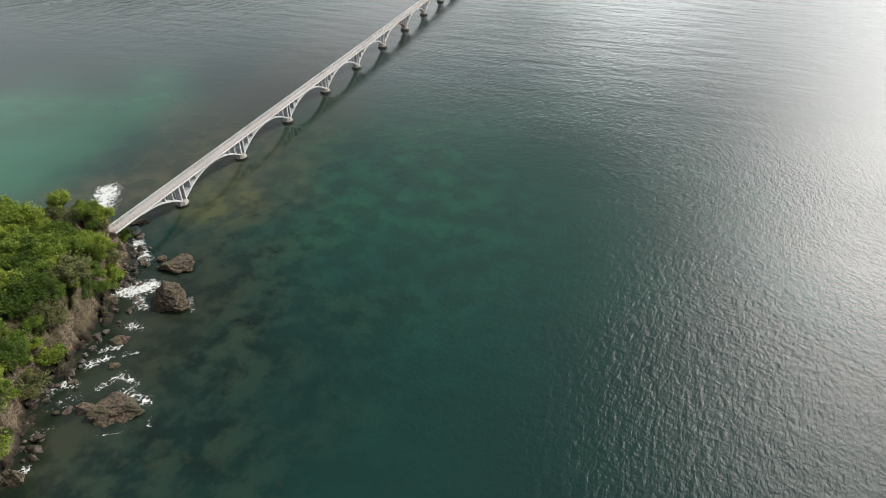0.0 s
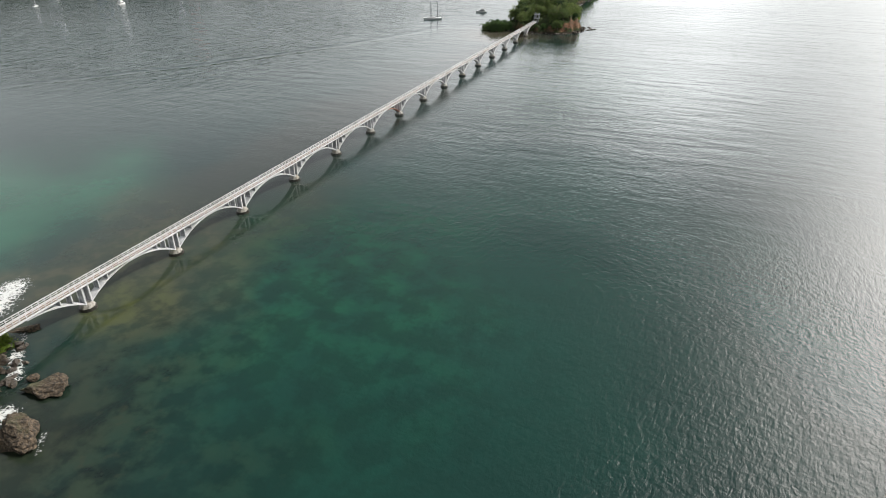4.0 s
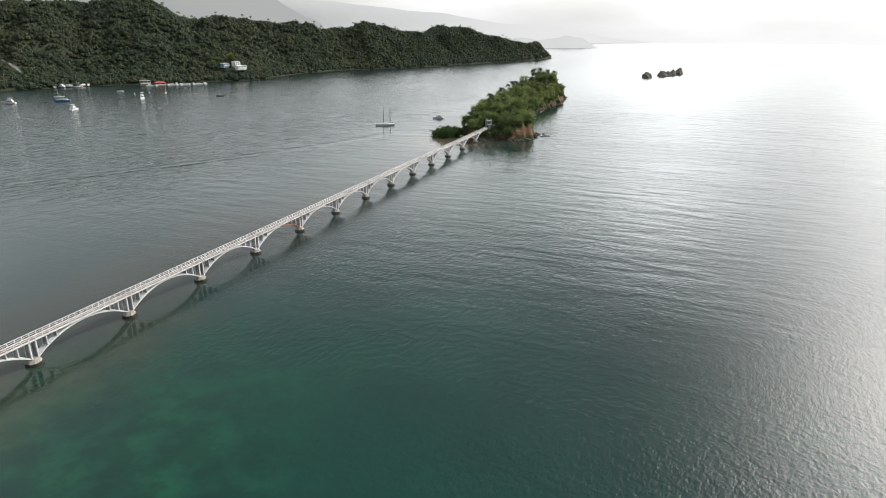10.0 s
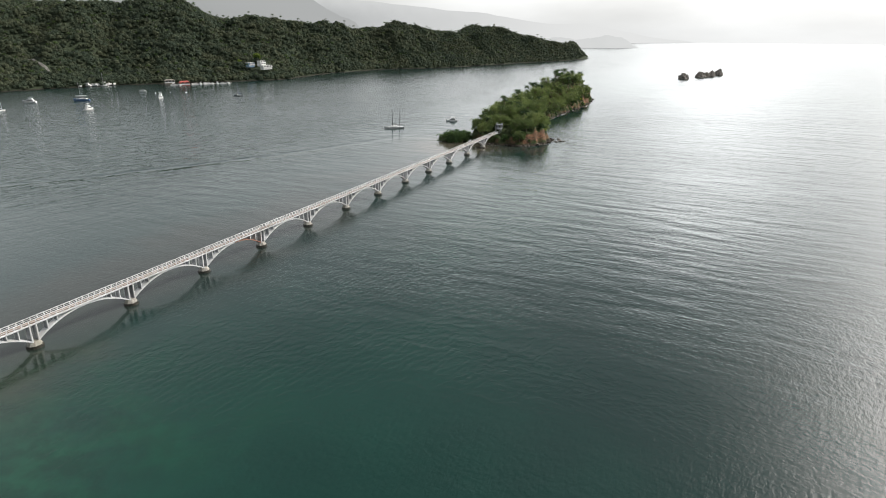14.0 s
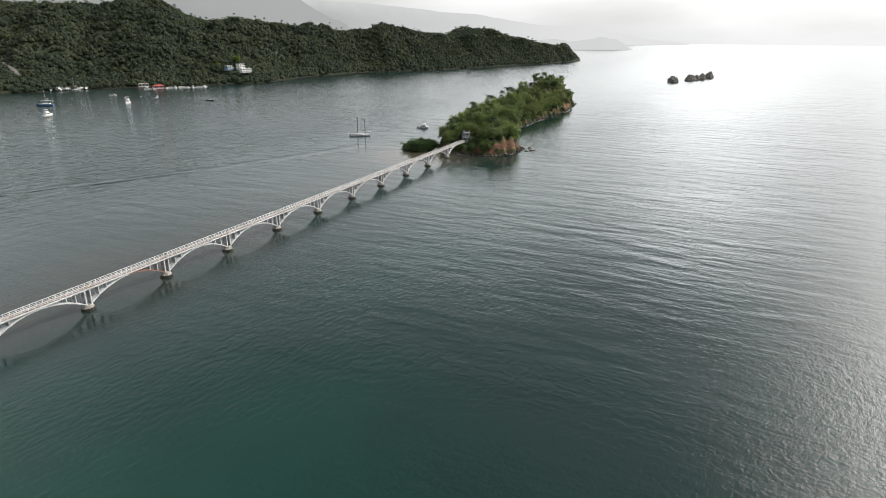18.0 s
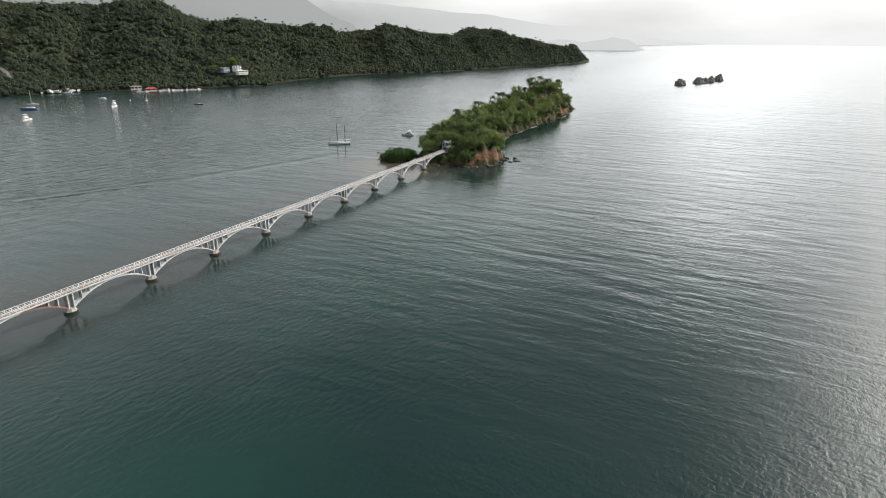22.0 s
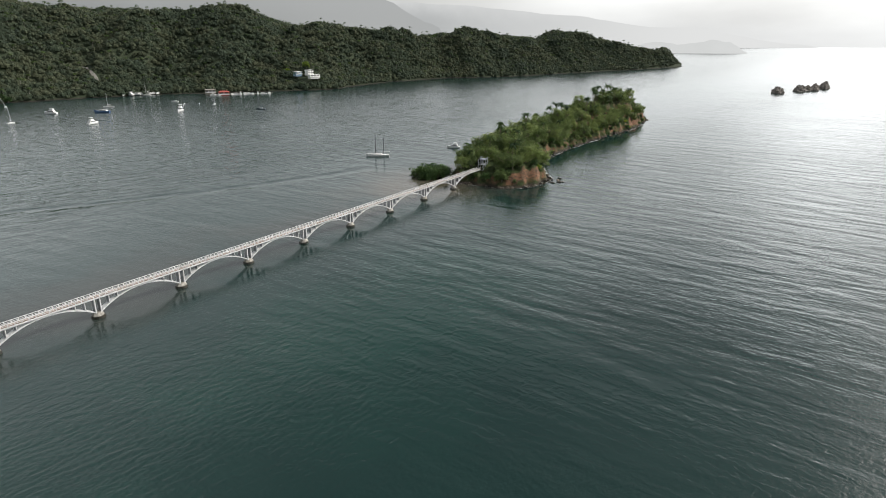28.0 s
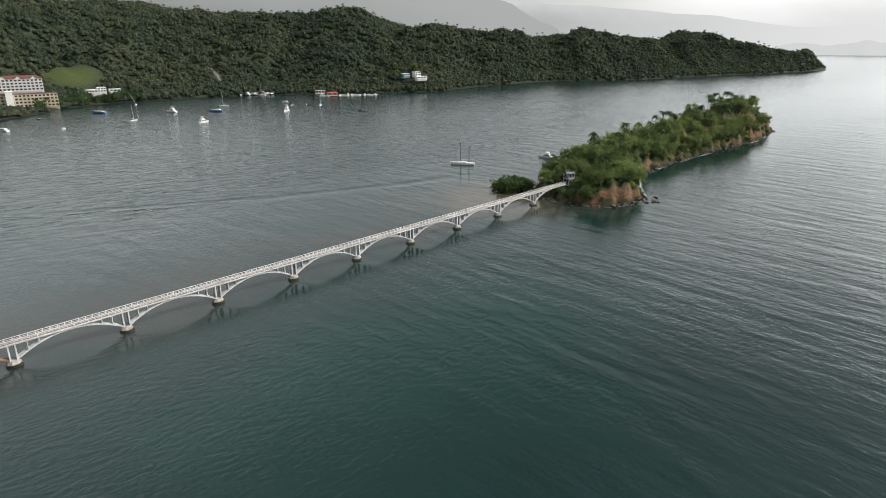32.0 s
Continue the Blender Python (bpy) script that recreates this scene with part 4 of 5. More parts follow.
def woods(name, label, spots, material, leaf, leaves, tall):
    """Far woods: one sheet of tree crowns, each an uneven dome with leaf clumps about it."""
    spots = np.array(spots)
    n, sides = len(spots), 6
    t = tall * rng.choice((0.7, 0.85, 1.0, 1.15, 1.45), n)
    r = t * rng.uniform(0.46, 0.62, n)
    rows = np.stack([spots[:, 0], spots[:, 1], spots[:, 2] + t * 0.38, r * 0.9], -1)
    quads = leaf_cloud(rng, rows, leaves, leaf, 0.3, 0.85)
    ang = np.arange(sides) * 2 * math.pi / sides + rng.uniform(0, 1, (n, 1))
    rings = []
    for z, wide in ((0.1, 0.84), (0.38, 0.76), (0.54, 0.42)):
        k = wide * r[:, None] * rng.uniform(0.75, 1.15, (n, sides))
        rings.append(np.stack([rows[:, :1] + np.cos(ang) * k, rows[:, 1:2] + np.sin(ang) * k, spots[:, 2:] + t[:, None] * z * rng.uniform(0.82, 1.18, (n, sides))], -1))
    top = np.stack([rows[:, 0], rows[:, 1], spots[:, 2] + t * 0.60], -1)[:, None]
    dome = np.concatenate(rings + [top], 1)
    j, jj = np.arange(sides), (np.arange(sides) + 1) % sides
    tris = np.concatenate([np.stack([k * sides + j, k * sides + jj, (k + 1) * sides + jj, (k + 1) * sides + j], -1) for k in (0, 1)])
    caps = np.stack([2 * sides + j, 2 * sides + jj, np.full(sides, 3 * sides)], -1)
    per = 3 * sides + 1
    base = (np.arange(n) * per)[:, None, None]
    faces = (tris[None] + base).reshape(-1, 4).tolist() + (caps[None] + base).reshape(-1, 3).tolist()
    faces += (np.arange(len(quads) * 4).reshape(-1, 4) + n * per).tolist()
    verts = np.concatenate([dome.reshape(-1, 3), quads.reshape(-1, 3)])
    tagged(new(name, mesh_of(name, verts, faces, material)), label, "woods", kind="stuff")


def wooded(x, y):
    d = shore_distance(x, y, MAIN)
    ok = (d > -2) & (main_height(x, y) > 0.45) & (d < 620) & (y > 120) & (x < -235)
    # the far side of the ridges is out of sight from the sea
    gx, gy = main_height(x + 12, y) - main_height(x - 12, y), main_height(x, y + 12) - main_height(x, y - 12)
    tx, ty = 150 - x, 50 - y
    ok &= -(gx * tx + gy * ty) / np.hypot(tx, ty) / 24 > -0.28
    for cx, cy, cr in CLEARINGS:
        ok &= (x - cx) ** 2 + (y - cy) ** 2 > cr * cr
    return ok


px, py = scatter(rng, -1200, -230, 120, 1790, 4.7, wooded)
pz = main_height(px, py)
woods("woods", "dense dark green forest covering the shore hills", list(zip(px, py, pz)), M_WOODS, 0.95, 17, 6.4)


def grove(spots, kinds, size):
    """Many palms joined into a sheet of stems and a sheet of fronds."""
    for which, name, label, material in ((0, "palm_stems", "pale slender palm stems on the hillside", M_STEM), (1, "palm_grove", "coconut palms standing above the hillside forest", M_PALM)):
        r = np.random.default_rng(77)
        v_all, f_all, base = [], [], 0
        for i, (x, y, z) in enumerate(spots):
            k, a = r.uniform(*size), r.uniform(0, 6.28)
            turn = np.array([[math.cos(a), -math.sin(a), 0], [math.sin(a), math.cos(a), 0], [0, 0, 1]])
            me = kinds[i % len(kinds)][which]
            co = np.empty(len(me.vertices) * 3)
            me.vertices.foreach_get("co", co)
            v_all.append(co.reshape(-1, 3) @ turn.T * k + np.array([x, y, z]))
            f_all += [[base + j for j in p.vertices] for p in me.polygons]
            base += len(me.vertices)
        tagged(new(name, mesh_of(name, np.concatenate(v_all), f_all, material)), label, "palms", kind="stuff")


px, py = scatter(rng, -1100, -245, 200, 1720, 24.0, lambda x, y: wooded(x, y) & (shore_distance(x, y, MAIN) > 5))
grove(list(zip(px, py, main_height(px, py) - 1.0)), PALM, (0.75, 1.15))

# ---- rocks and foam ----


def rock_mesh(seed, sx, sy, sz, rough=0.3, level=3, layers=1.6, material=None, ledge=0.0, peak=0.0):
    """A weathered block: a ball cut by random planes, stepped along its bedding, its foot under water."""
    r = np.random.default_rng(seed)
    bm = bmesh.new()
    bmesh.ops.create_icosphere(bm, subdivisions=level, radius=1.0)
    off = Vector(r.uniform(-50, 50, 3))
    planes = []
    for _ in range(18):
        n = Vector(r.normal(size=3)).normalized()
        planes.append((n, r.uniform(0.42, 0.82) if not peak else r.uniform(0.7, 0.9)))
    if not peak:
        planes.append((Vector((r.uniform(-0.3, 0.3), r.uniform(-0.3, 0.3), 1)).normalized(), 0.62))
    dip = Vector((r.uniform(-0.25, 0.25), r.uniform(-0.25, 0.25), 1)).normalized()
    for v in bm.verts:
        c = v.co.copy()
        for n, k in planes:
            over = c.dot(n) - k
            if over > 0:
                c -= n * over
        bed = math.sin(c.dot(dip) * 9.0 * layers + 3 * noise.noise(c * 1.5 + off))
        c *= 1 + 0.05 * max(-0.4, min(0.4, bed)) * 2 + noise.noise(c * 2.6 + off) * rough * 0.45 + noise.noise(c * 7.0 + off) * rough * 0.3 - abs(noise.noise(c * 4.0 - off)) * rough * 0.4
        if ledge:
            step = c.dot(dip) / 0.17 + 0.35 * noise.noise(c * 1.8 + off)
            shelf = ledge * (noise.noise(Vector((math.floor(step) * 3.7, 0.5, 0)) + off) + 0.5 * noise.noise(Vector((c.x * 2.5, c.y * 2.5, math.floor(step) * 2.1)) + off))
            c = Vector((c.x * (1 + shelf), c.y * (1 + shelf), c.z + 0.05 * (math.floor(step) + 0.5 - step)))
        if peak:
            c = Vector((c.x * (1 - peak * max(0.0, c.z)), c.y * (1 - peak * max(0.0, c.z)), c.z))
        v.co = Vector((c.x * sx * 1.25, c.y * sy * 1.25, c.z * sz * 1.2))
    return done(bm, "rock", material or M_ROCK)


ROCKS = (("sea_rock", "flat brown sea rock with a foam edge", 14.3, -20.8, 0.2, 5.0, 2.4, 1.7, 12, 3),
         ("sea_rock", "tall grey-brown sea stack rock beside the islet", 20.5, -31.0, 0.6, 4.6, 4.0, 4.6, 35, 4),
         ("sea_rock", "broad layered brown rock awash in foam", 28.5, -55.0, 0.0, 5.8, 3.8, 2.3, 10, 4),
         ("sea_rock", "small round brown rock beside a larger one", 23.5, -56.5, 0.1, 1.6, 1.3, 1.3, 50, 2),
         ("sea_rock", "low dark wet rock under the bridge end", -4.5, -9.6, -0.1, 2.8, 1.3, 1.1, 30, 3),
         ("sea_rock", "dark square rock slab at the water's edge", 23.6, -69.5, 0.3, 1.6, 1.2, 1.7, 5, 2),
         ("sea_rock", "small wet boulder by the flat rock", 9.8, -20.0, 0.1, 1.1, 0.9, 0.9, 20, 2),
         ("sea_rock", "small wet boulder by the stack rock", 15.8, -27.5, 0.0, 1.3, 1.0, 0.9, 70, 2),
         ("sea_rock", "dark rock half covered by surf", 18.0, -42.5, 0.0, 1.9, 1.2, 0.9, 15, 2),
         ("sea_rock", "dark low boulder in the surf", 21.5, -47.5, 0.0, 1.3, 0.9, 0.6, 25, 2))
for i, (nm, label, x, y, z, sx, sy, sz, turn, level) in enumerate(ROCKS):
    thing(nm, label, "rock", pose(x, y, z, 0, 0, turn), "rocks off the islet", rock_mesh(100 + i, sx, sy, sz, 0.3, min(level + 2, 6), 1.6, None, 0.34))

boulder_meshes = [rock_mesh(140 + k, 1.1, 0.8, 0.65, 0.4, 3, 1.6, M_ROCK if k == 3 else M_WETROCK) for k in range(6)]


def boulders(outline, y0, y1, count, lo, hi, label, group, spread=1.6):
    pts = [p for p in outline if y0 < p[1] < y1 and p[0] > -8]
    for k in range(count):
        i = rng.integers(0, len(pts) - 1)
        p = pts[i] + (pts[i + 1] - pts[i]) * rng.uniform(0, 1) + rng.normal(size=2) * spread * 0.5
        s = rng.uniform(lo, hi) * (1.0 if rng.uniform() < 0.8 else 1.5)
        thing("boulder", label, "boulder", pose(p[0], p[1], rng.uniform(-0.1, 0.35), rng.uniform(-20, 20), rng.uniform(-20, 20), rng.uniform(0, 360)) @ Matrix.Diagonal((s, s, s, 1)), group, boulder_meshes[k % 6])


boulders(ISLE_A, -84, -13, 150, 0.25, 0.95, "dark wet boulder on the islet's rocky shore", "boulders round the islet", 3.0)
boulders(ISLE_B, 362, 420, 52, 0.5, 1.3, "dark boulder at the foot of the red cliff", "boulders under the cliff")
boulders(ISLE_B, 420, 668, 50, 0.5, 1.3, "dark rock along the foot of the island cliff", "rocks along the island shore")
for k, (x, y) in enumerate(((34.5, 389), (36.5, 392), (35, 396), (38.5, 394), (33, 401))):
    thing("boulder", "low dark rock off the island's point", "boulder", pose(x, y, 0, 0, 0, 40 * k) @ Matrix.Diagonal((1.5, 1.2, 1.0, 1)), "rocks off the point", boulder_meshes[k])


def foam_sheet(label, x0, x1, y0, y1, step, density):
    """Foam afloat: one sheet over the water, kept where there is foam; its map holds how dense it is."""
    gx, gy = np.meshgrid(np.arange(x0, x1, step), np.arange(y0, y1, step), indexing="ij")
    den = density(gx, gy)
    nx, ny = gx.shape
    ids = np.arange(nx * ny).reshape(nx, ny)
    ok = den > 0.06
    use = ok[:-1, :-1] | ok[1:, :-1] | ok[:-1, 1:] | ok[1:, 1:]
    faces = np.stack([ids[:-1, :-1], ids[1:, :-1], ids[1:, 1:], ids[:-1, 1:]], -1)[use]
    used, back_ids = np.unique(faces, return_inverse=True)
    verts = np.stack([gx.ravel(), gy.ravel(), np.full(gx.size, 0.06)], -1)[used]
    back_ids = back_ids.reshape(faces.shape)
    me = mesh_of("foam", verts, back_ids, M_FOAM)
    uv = np.zeros((back_ids.size, 2))
    uv[:, 0] = den.ravel()[used][back_ids.ravel()]
    me.uv_layers.new(name="density").data.foreach_set("uv", uv.ravel())
    tagged(new("foam", me), label, "foam", kind="stuff")


# streaks of surf: from, to, half width, how dense
SURF = ((-16.5, -8, -22, 0.5, 2.9, 1.1), (-4.3, -11, 0.3, -16, 1.0, 0.75), (0.3, -16, 6.2, -21, 1.4, 0.95), (9.1, -31, 13, -28, 2.3, 1.05), (12, -31, 16, -33.5, 1.5, 0.8),
        (22.8, -28.6, 25, -31.5, 0.8, 0.7), (17, -38.5, 19, -38.7, 1.1, 0.85), (17, -45, 19, -43.5, 1.0, 0.85), (20.5, -45, 23, -44, 0.8, 0.7), (17, -49, 19, -46.5, 1.0, 0.85),
        (15.5, -55, 17.5, -52.5, 1.3, 0.85), (18, -57, 21.5, -55, 2.2, 0.55), (22.5, -52.5, 24, -49, 1.0, 0.8), (24, -49, 28, -50, 0.9, 0.8), (27, -51.5, 32, -52.5, 1.1, 0.85),
        (29, -60.2, 35, -56.5, 0.5, 0.55), (33.5, -54, 35.5, -56, 0.6, 0.55), (20, -63, 21.5, -60, 1.0, 0.5), (21.5, -71, 24, -67.5, 1.1, 0.8))


def surf_a(x, y):
    d = shore_distance(x, y, ISLE_A)
    den = 0.55 * np.exp(-((d + 0.8) / 1.0) ** 2) * np.clip(0.55 + 0.6 * fbm(x, y, 17, 2), 0, 1) * (x > -8)
    for ax, ay, bx, by, r, much in SURF:
        t = np.clip(((x - ax) * (bx - ax) + (y - ay) * (by - ay)) / ((bx - ax) ** 2 + (by - ay) ** 2), 0, 1)
        off = np.hypot(x - ax - t * (bx - ax), y - ay - t * (by - ay))
        den = np.maximum(den, much * np.exp(-(off / (r * 1.45)) ** 2))
    return den


def surf_b(x, y):
    d = shore_distance(x, y, ISLE_B)
    beach = np.exp(-((y - 430) / 60) ** 2) * 0.35
    return np.exp(-((d + 1.0) / 1.3) ** 2) * np.clip(0.55 + beach + 0.4 * fbm(x, y, 40, 2), 0, 1.0) * (x > -10)


foam_sheet("white broken surf round the islet's rocks", -32, 42, -90, 8, 0.4, surf_a)
foam_sheet("thin white surf line along the island's cliff foot", -12, 44, 354, 676, 1.0, surf_b)

for k, (x, y, sx, sy, sz, turn) in enumerate(((63, 1031, 8.0, 7, 8.0, 10), (83, 1080, 7.0, 6, 8.5, 20), (90, 1096, 7.5, 6, 7.0, 40), (98, 1112, 7.5, 6, 9.0, 60), (107, 1152, 6.5, 6, 9.0, 15))):
    thing("rock_islet", "dark jagged rock islet out in the bay", "rock islet", pose(x, y, -0.5, 0, 0, turn), "rock islets in the bay", rock_mesh(170 + k, sx, sy, sz, 0.42, 4, 1.6, M_ISLET, 0.0, 0.3))

# ---- stair tower where the bridge meets the island ----
tower = thing("stair_tower", "grey steel stair tower at the bridge's island end", "stair tower", pose(0.3, 377.5, 0) @ Matrix.Diagonal((0.8, 0.5, 0.88, 1)))
me_col = boxes("column", M_STEEL, (-0.16, 0.16, -0.16, 0.16, 1.0, 12.0), bevel=0.02)
for x in (-1.8, 1.8):
    for y in (-4.5, 0.0, 4.5):
        part("column", me_col, tower, pose(x, y, 0))
for z in (5.7, 8.8, 11.8):
    part("landing", boxes("landing", M_STEEL, (-2.0, 2.0, -4.7 + (z - 5.7) * 0.5, 4.7, z - 0.14, z + 0.06), bevel=0.02), tower)
    for x in (-1.95, 1.95):
        rows = [(x - 0.04, x + 0.04, -4.7 + (z - 5.7) * 0.5, 4.7, z + h, z + h + 0.09) for h in (0.55, 1.05)]
        rows += [(x - 0.04, x + 0.04, y - 0.04, y + 0.04, z + 0.05, z + 1.1) for y in (-1.4, 0, 1.5, 3.0, 4.6)]
        part("guard_rail", boxes("guard_rail", M_STEEL, *rows), tower)
me_step = boxes("step", M_STEEL, (-0.6, 0.6, 0, 0.3, 0, 0.06), bevel=0.01)
for z, way in ((5.75, 1), (8.85, -1)):
    bm = bmesh.new()
    for sx in (-0.64, 0.64):
        tube(bm, (sx, -2.6 * way, z), (sx, 2.8 * way, z + 3.1), 0.07, 0.07, 6)
    flight = part("stair_flight", done(bm, "stair_flight", M_STEEL), tower, pose(0.05 + 0.75 * (way - 0.5) * 0.9, 0, 0))
    for k in range(18):
        part("step", me_step, flight, pose(0, (-2.6 + k * 0.3) * way - (0.3 if way < 0 else 0), z + k * 0.172))

# ---- boats ----


def hull_mesh(length, beam, free, material, sheer=0.25, fine=1.6, n=12):
    """A boat's hull: pointed bow towards +y, square stern, sheer rising forward, rounded below."""
    rows = []
    for i in range(n + 1):
        t = i / n
        w = beam / 2 * (1 - max(0.0, (t - 0.35) / 0.65) ** fine) * (0.82 + 0.18 * min(1, t / 0.3)) + 0.02
        y, top = (t - 0.5) * length, free * (1 + sheer * t * t)
        rake = 0.06 * length * max(0, t - 0.6) / 0.4
        rows.append([(-w, y + rake, top), (-w * 0.93, y + rake * 0.5, free * 0.35), (-w * 0.6, y, -0.35), (0, y, -0.5), (w * 0.6, y, -0.35), (w * 0.93, y + rake * 0.5, free * 0.35), (w, y + rake, top)])
    verts = [v for row in rows for v in row]
    faces = [(i * 7 + k, (i + 1) * 7 + k, (i + 1) * 7 + k + 1, i * 7 + k + 1) for i in range(n) for k in range(6)]
    faces += [(i * 7 + 6, (i + 1) * 7 + 6, (i + 1) * 7, i * 7) for i in range(n)] + [tuple(range(6, -1, -1))]
    return mesh_of("hull", verts, faces, material)


def rod(name, material, *rows):
    bm = bmesh.new()
    for a, b, r in rows:
        tube(bm, a, b, r, r * 0.8, 6)
    return done(bm, name, material)


def cabin(name, x, y0, y1, z0, z1, material=None, taper=0.85):
    bm = bmesh.new()
    box(bm, -x, x, y0, y1, z0, z1, 0.08, taper)
    return done(bm, name, material or M_WHITE)


def sailboat(label, x, y, turn, length, mast, hull=None, second=False, tilt=0.0, group="boats at anchor"):
    b = thing("sailboat", label, "sailboat", pose(x, y, 0, 0, tilt, turn), group)
    f, beam = length * 0.085, length * 0.28
    part("hull", hull_mesh(length, beam, f, hull or M_WHITE, 0.5, 1.8), b)
    part("cabin", cabin("cabin", beam * 0.28, -length * 0.18, length * 0.2, f, f + length * 0.055), b)
    spots = ((0.1, mast), (-0.27, mast * 0.86)) if second else ((0.08, mast),)
    spar = M_SPAR if second or hull else M_MAST
    for t, h in spots:
        yy = length * t
        part("mast", rod("mast", spar, ((0, yy, f * 0.5), (0, yy, h), 0.2)), b)
        part("boom", rod("boom", M_SPAR, ((0, yy, f + 1.4), (0, yy - length * 0.3, f + 1.5), 0.07)), b)
        part("furled_sail", rod("furled_sail", M_WHITE if not hull else M_BLUE, ((0, yy - 0.2, f + 1.58), (0, yy - length * 0.28, f + 1.66), 0.16)), b)
        part("crosstree", rod("crosstree", M_SPAR, ((-beam * 0.3, yy, h * 0.62), (beam * 0.3, yy, h * 0.62), 0.04)), b)
    h0, y0 = spots[0][1], length * spots[0][0]
    part("rigging", rod("rigging", M_SPAR, ((0, y0, h0), (0, length * 0.52, f * 1.2), 0.035), ((0, y0, h0 * 0.97), (-beam * 0.46, y0 - 0.2, f), 0.03), ((0, y0, h0 * 0.97), (beam * 0.46, y0 - 0.2, f), 0.03), ((0, spots[-1][1] and length * spots[-1][0], spots[-1][1]), (0, -length * 0.49, f), 0.03)), b)
    return b


def motorboat(label, x, y, turn, length, tall, hull=None, bridge_deck=True, group="boats at anchor", name="motorboat", z=0.0):
    b = thing(name, label, name.replace("_", " "), pose(x, y, z, 0, 0, turn), group)
    f, beam = length * 0.12, length * 0.32
    part("hull", hull_mesh(length, beam, f, hull or M_WHITE, 0.5, 1.9), b)
    part("foredeck", cabin("foredeck", beam * 0.34, length * 0.1, length * 0.34, f, f + tall * 0.16, None, 0.7), b)
    part("cabin", cabin("cabin", beam * 0.42, -length * 0.34, length * 0.18, f, f + tall * 0.4, None, 0.9), b)
    part("window_band", boxes("window_band", M_GLASS, (-beam * 0.425, beam * 0.425, -length * 0.28, length * 0.165, f + tall * 0.17, f + tall * 0.3)), b)
    if bridge_deck:
        part("upper_deck", cabin("upper_deck", beam * 0.36, -length * 0.26, length * 0.07, f + tall * 0.4, f + tall * 0.68, None, 0.86), b)
        for sx in (-1, 1):
            part("stanchion", rod("stanchion", M_WHITE, ((sx * beam * 0.28, -length * 0.18, f + tall * 0.62), (sx * beam * 0.26, -length * 0.16, f + tall * 0.92), 0.05)), b)
        part("canopy", boxes("canopy", M_WHITE, (-beam * 0.36, beam * 0.36, -length * 0.28, length * 0.03, f + tall * 0.9, f + tall * 0.96), bevel=0.02), b)
    part("bow_rail", rod("bow_rail", M_SPAR, ((-beam * 0.3, length * 0.2, f * 1.15 + 0.6), (0, length * 0.5, f * 1.5 + 0.6), 0.03), ((beam * 0.3, length * 0.2, f * 1.15 + 0.6), (0, length * 0.5, f * 1.5 + 0.6), 0.03), ((0, length * 0.48, f * 1.2), (0, length * 0.5, f * 1.5 + 0.6), 0.03)), b)
    return b


sailboat("white two-masted ketch lying at anchor by the island", -86, 397, 124, 13.6, 13.4, None, True)
motorboat("white cabin cruiser anchored behind the island", -63.5, 449, 112, 8.4, 2.5)
motorboat("white flybridge cruiser at anchor in the bay", -380, 378, 15, 10.5, 4.4)
motorboat("white trawler yacht seen bow-on at anchor", -403, 477, 212, 10.5, 5.4)
sailboat("dark-hulled sailboat at anchor with bare mast", -350, 533, 118, 9.0, 13.5, M_NAVY)
sailboat("white sailboat at anchor near the far shore", -496, 457, 140, 10.0, 14.5)
motorboat("long low blue launch at anchor", -454, 427, 128, 14.0, 2.4, M_BLUE, False)
motorboat("white and pale blue motorboat at anchor", -484, 394, 118, 12.0, 4.0)
sailboat("small white sailboat leaning at its mooring", -441, 341, 20, 7.5, 14.0, None, False, -4)
sailboat("white sailboat with raked mast near the beach", -584, 397, 60, 8.0, 14.0, None, False, -22)
motorboat("small flat white pontoon boat", -487, 528, 120, 7.5, 2.0, None, False)
sailboat("small white sailboat near the jetty", -428, 536, 30, 6.5, 11.0)
motorboat("white motorboat lying off the hotel shore", -449, 242, 115, 11.0, 2.6, None, False)
motorboat("small dark dinghy on its mooring", -516, 284, 130, 4.5, 0.8, M_NAVY, False, name="dinghy")
motorboat("small white tender on its mooring", -427, 280, 40, 4.6, 1.8, None, False, name="dinghy")
motorboat("blue work barge with an orange cover", -527, 340, 122, 15.0, 1.6, M_BLUE, False)
for x, y in ((-458, 520), (-449, 512), (-446, 530)):
    bm = bmesh.new()
    bmesh.ops.create_uvsphere(bm, u_segments=10, v_segments=7, radius=0.6)
    bmesh.ops.create_cone(bm, cap_ends=True, segments=8, radius1=0.1, radius2=0.05, depth=0.6, matrix=pose(0, 0, 0.8))
    thing("mooring_buoy", "small white mooring buoy on the water", "buoy", pose(x, y, 0.15), "mooring buoys", done(bm, "mooring_buoy", M_WHITE))

# ---- shore buildings ----


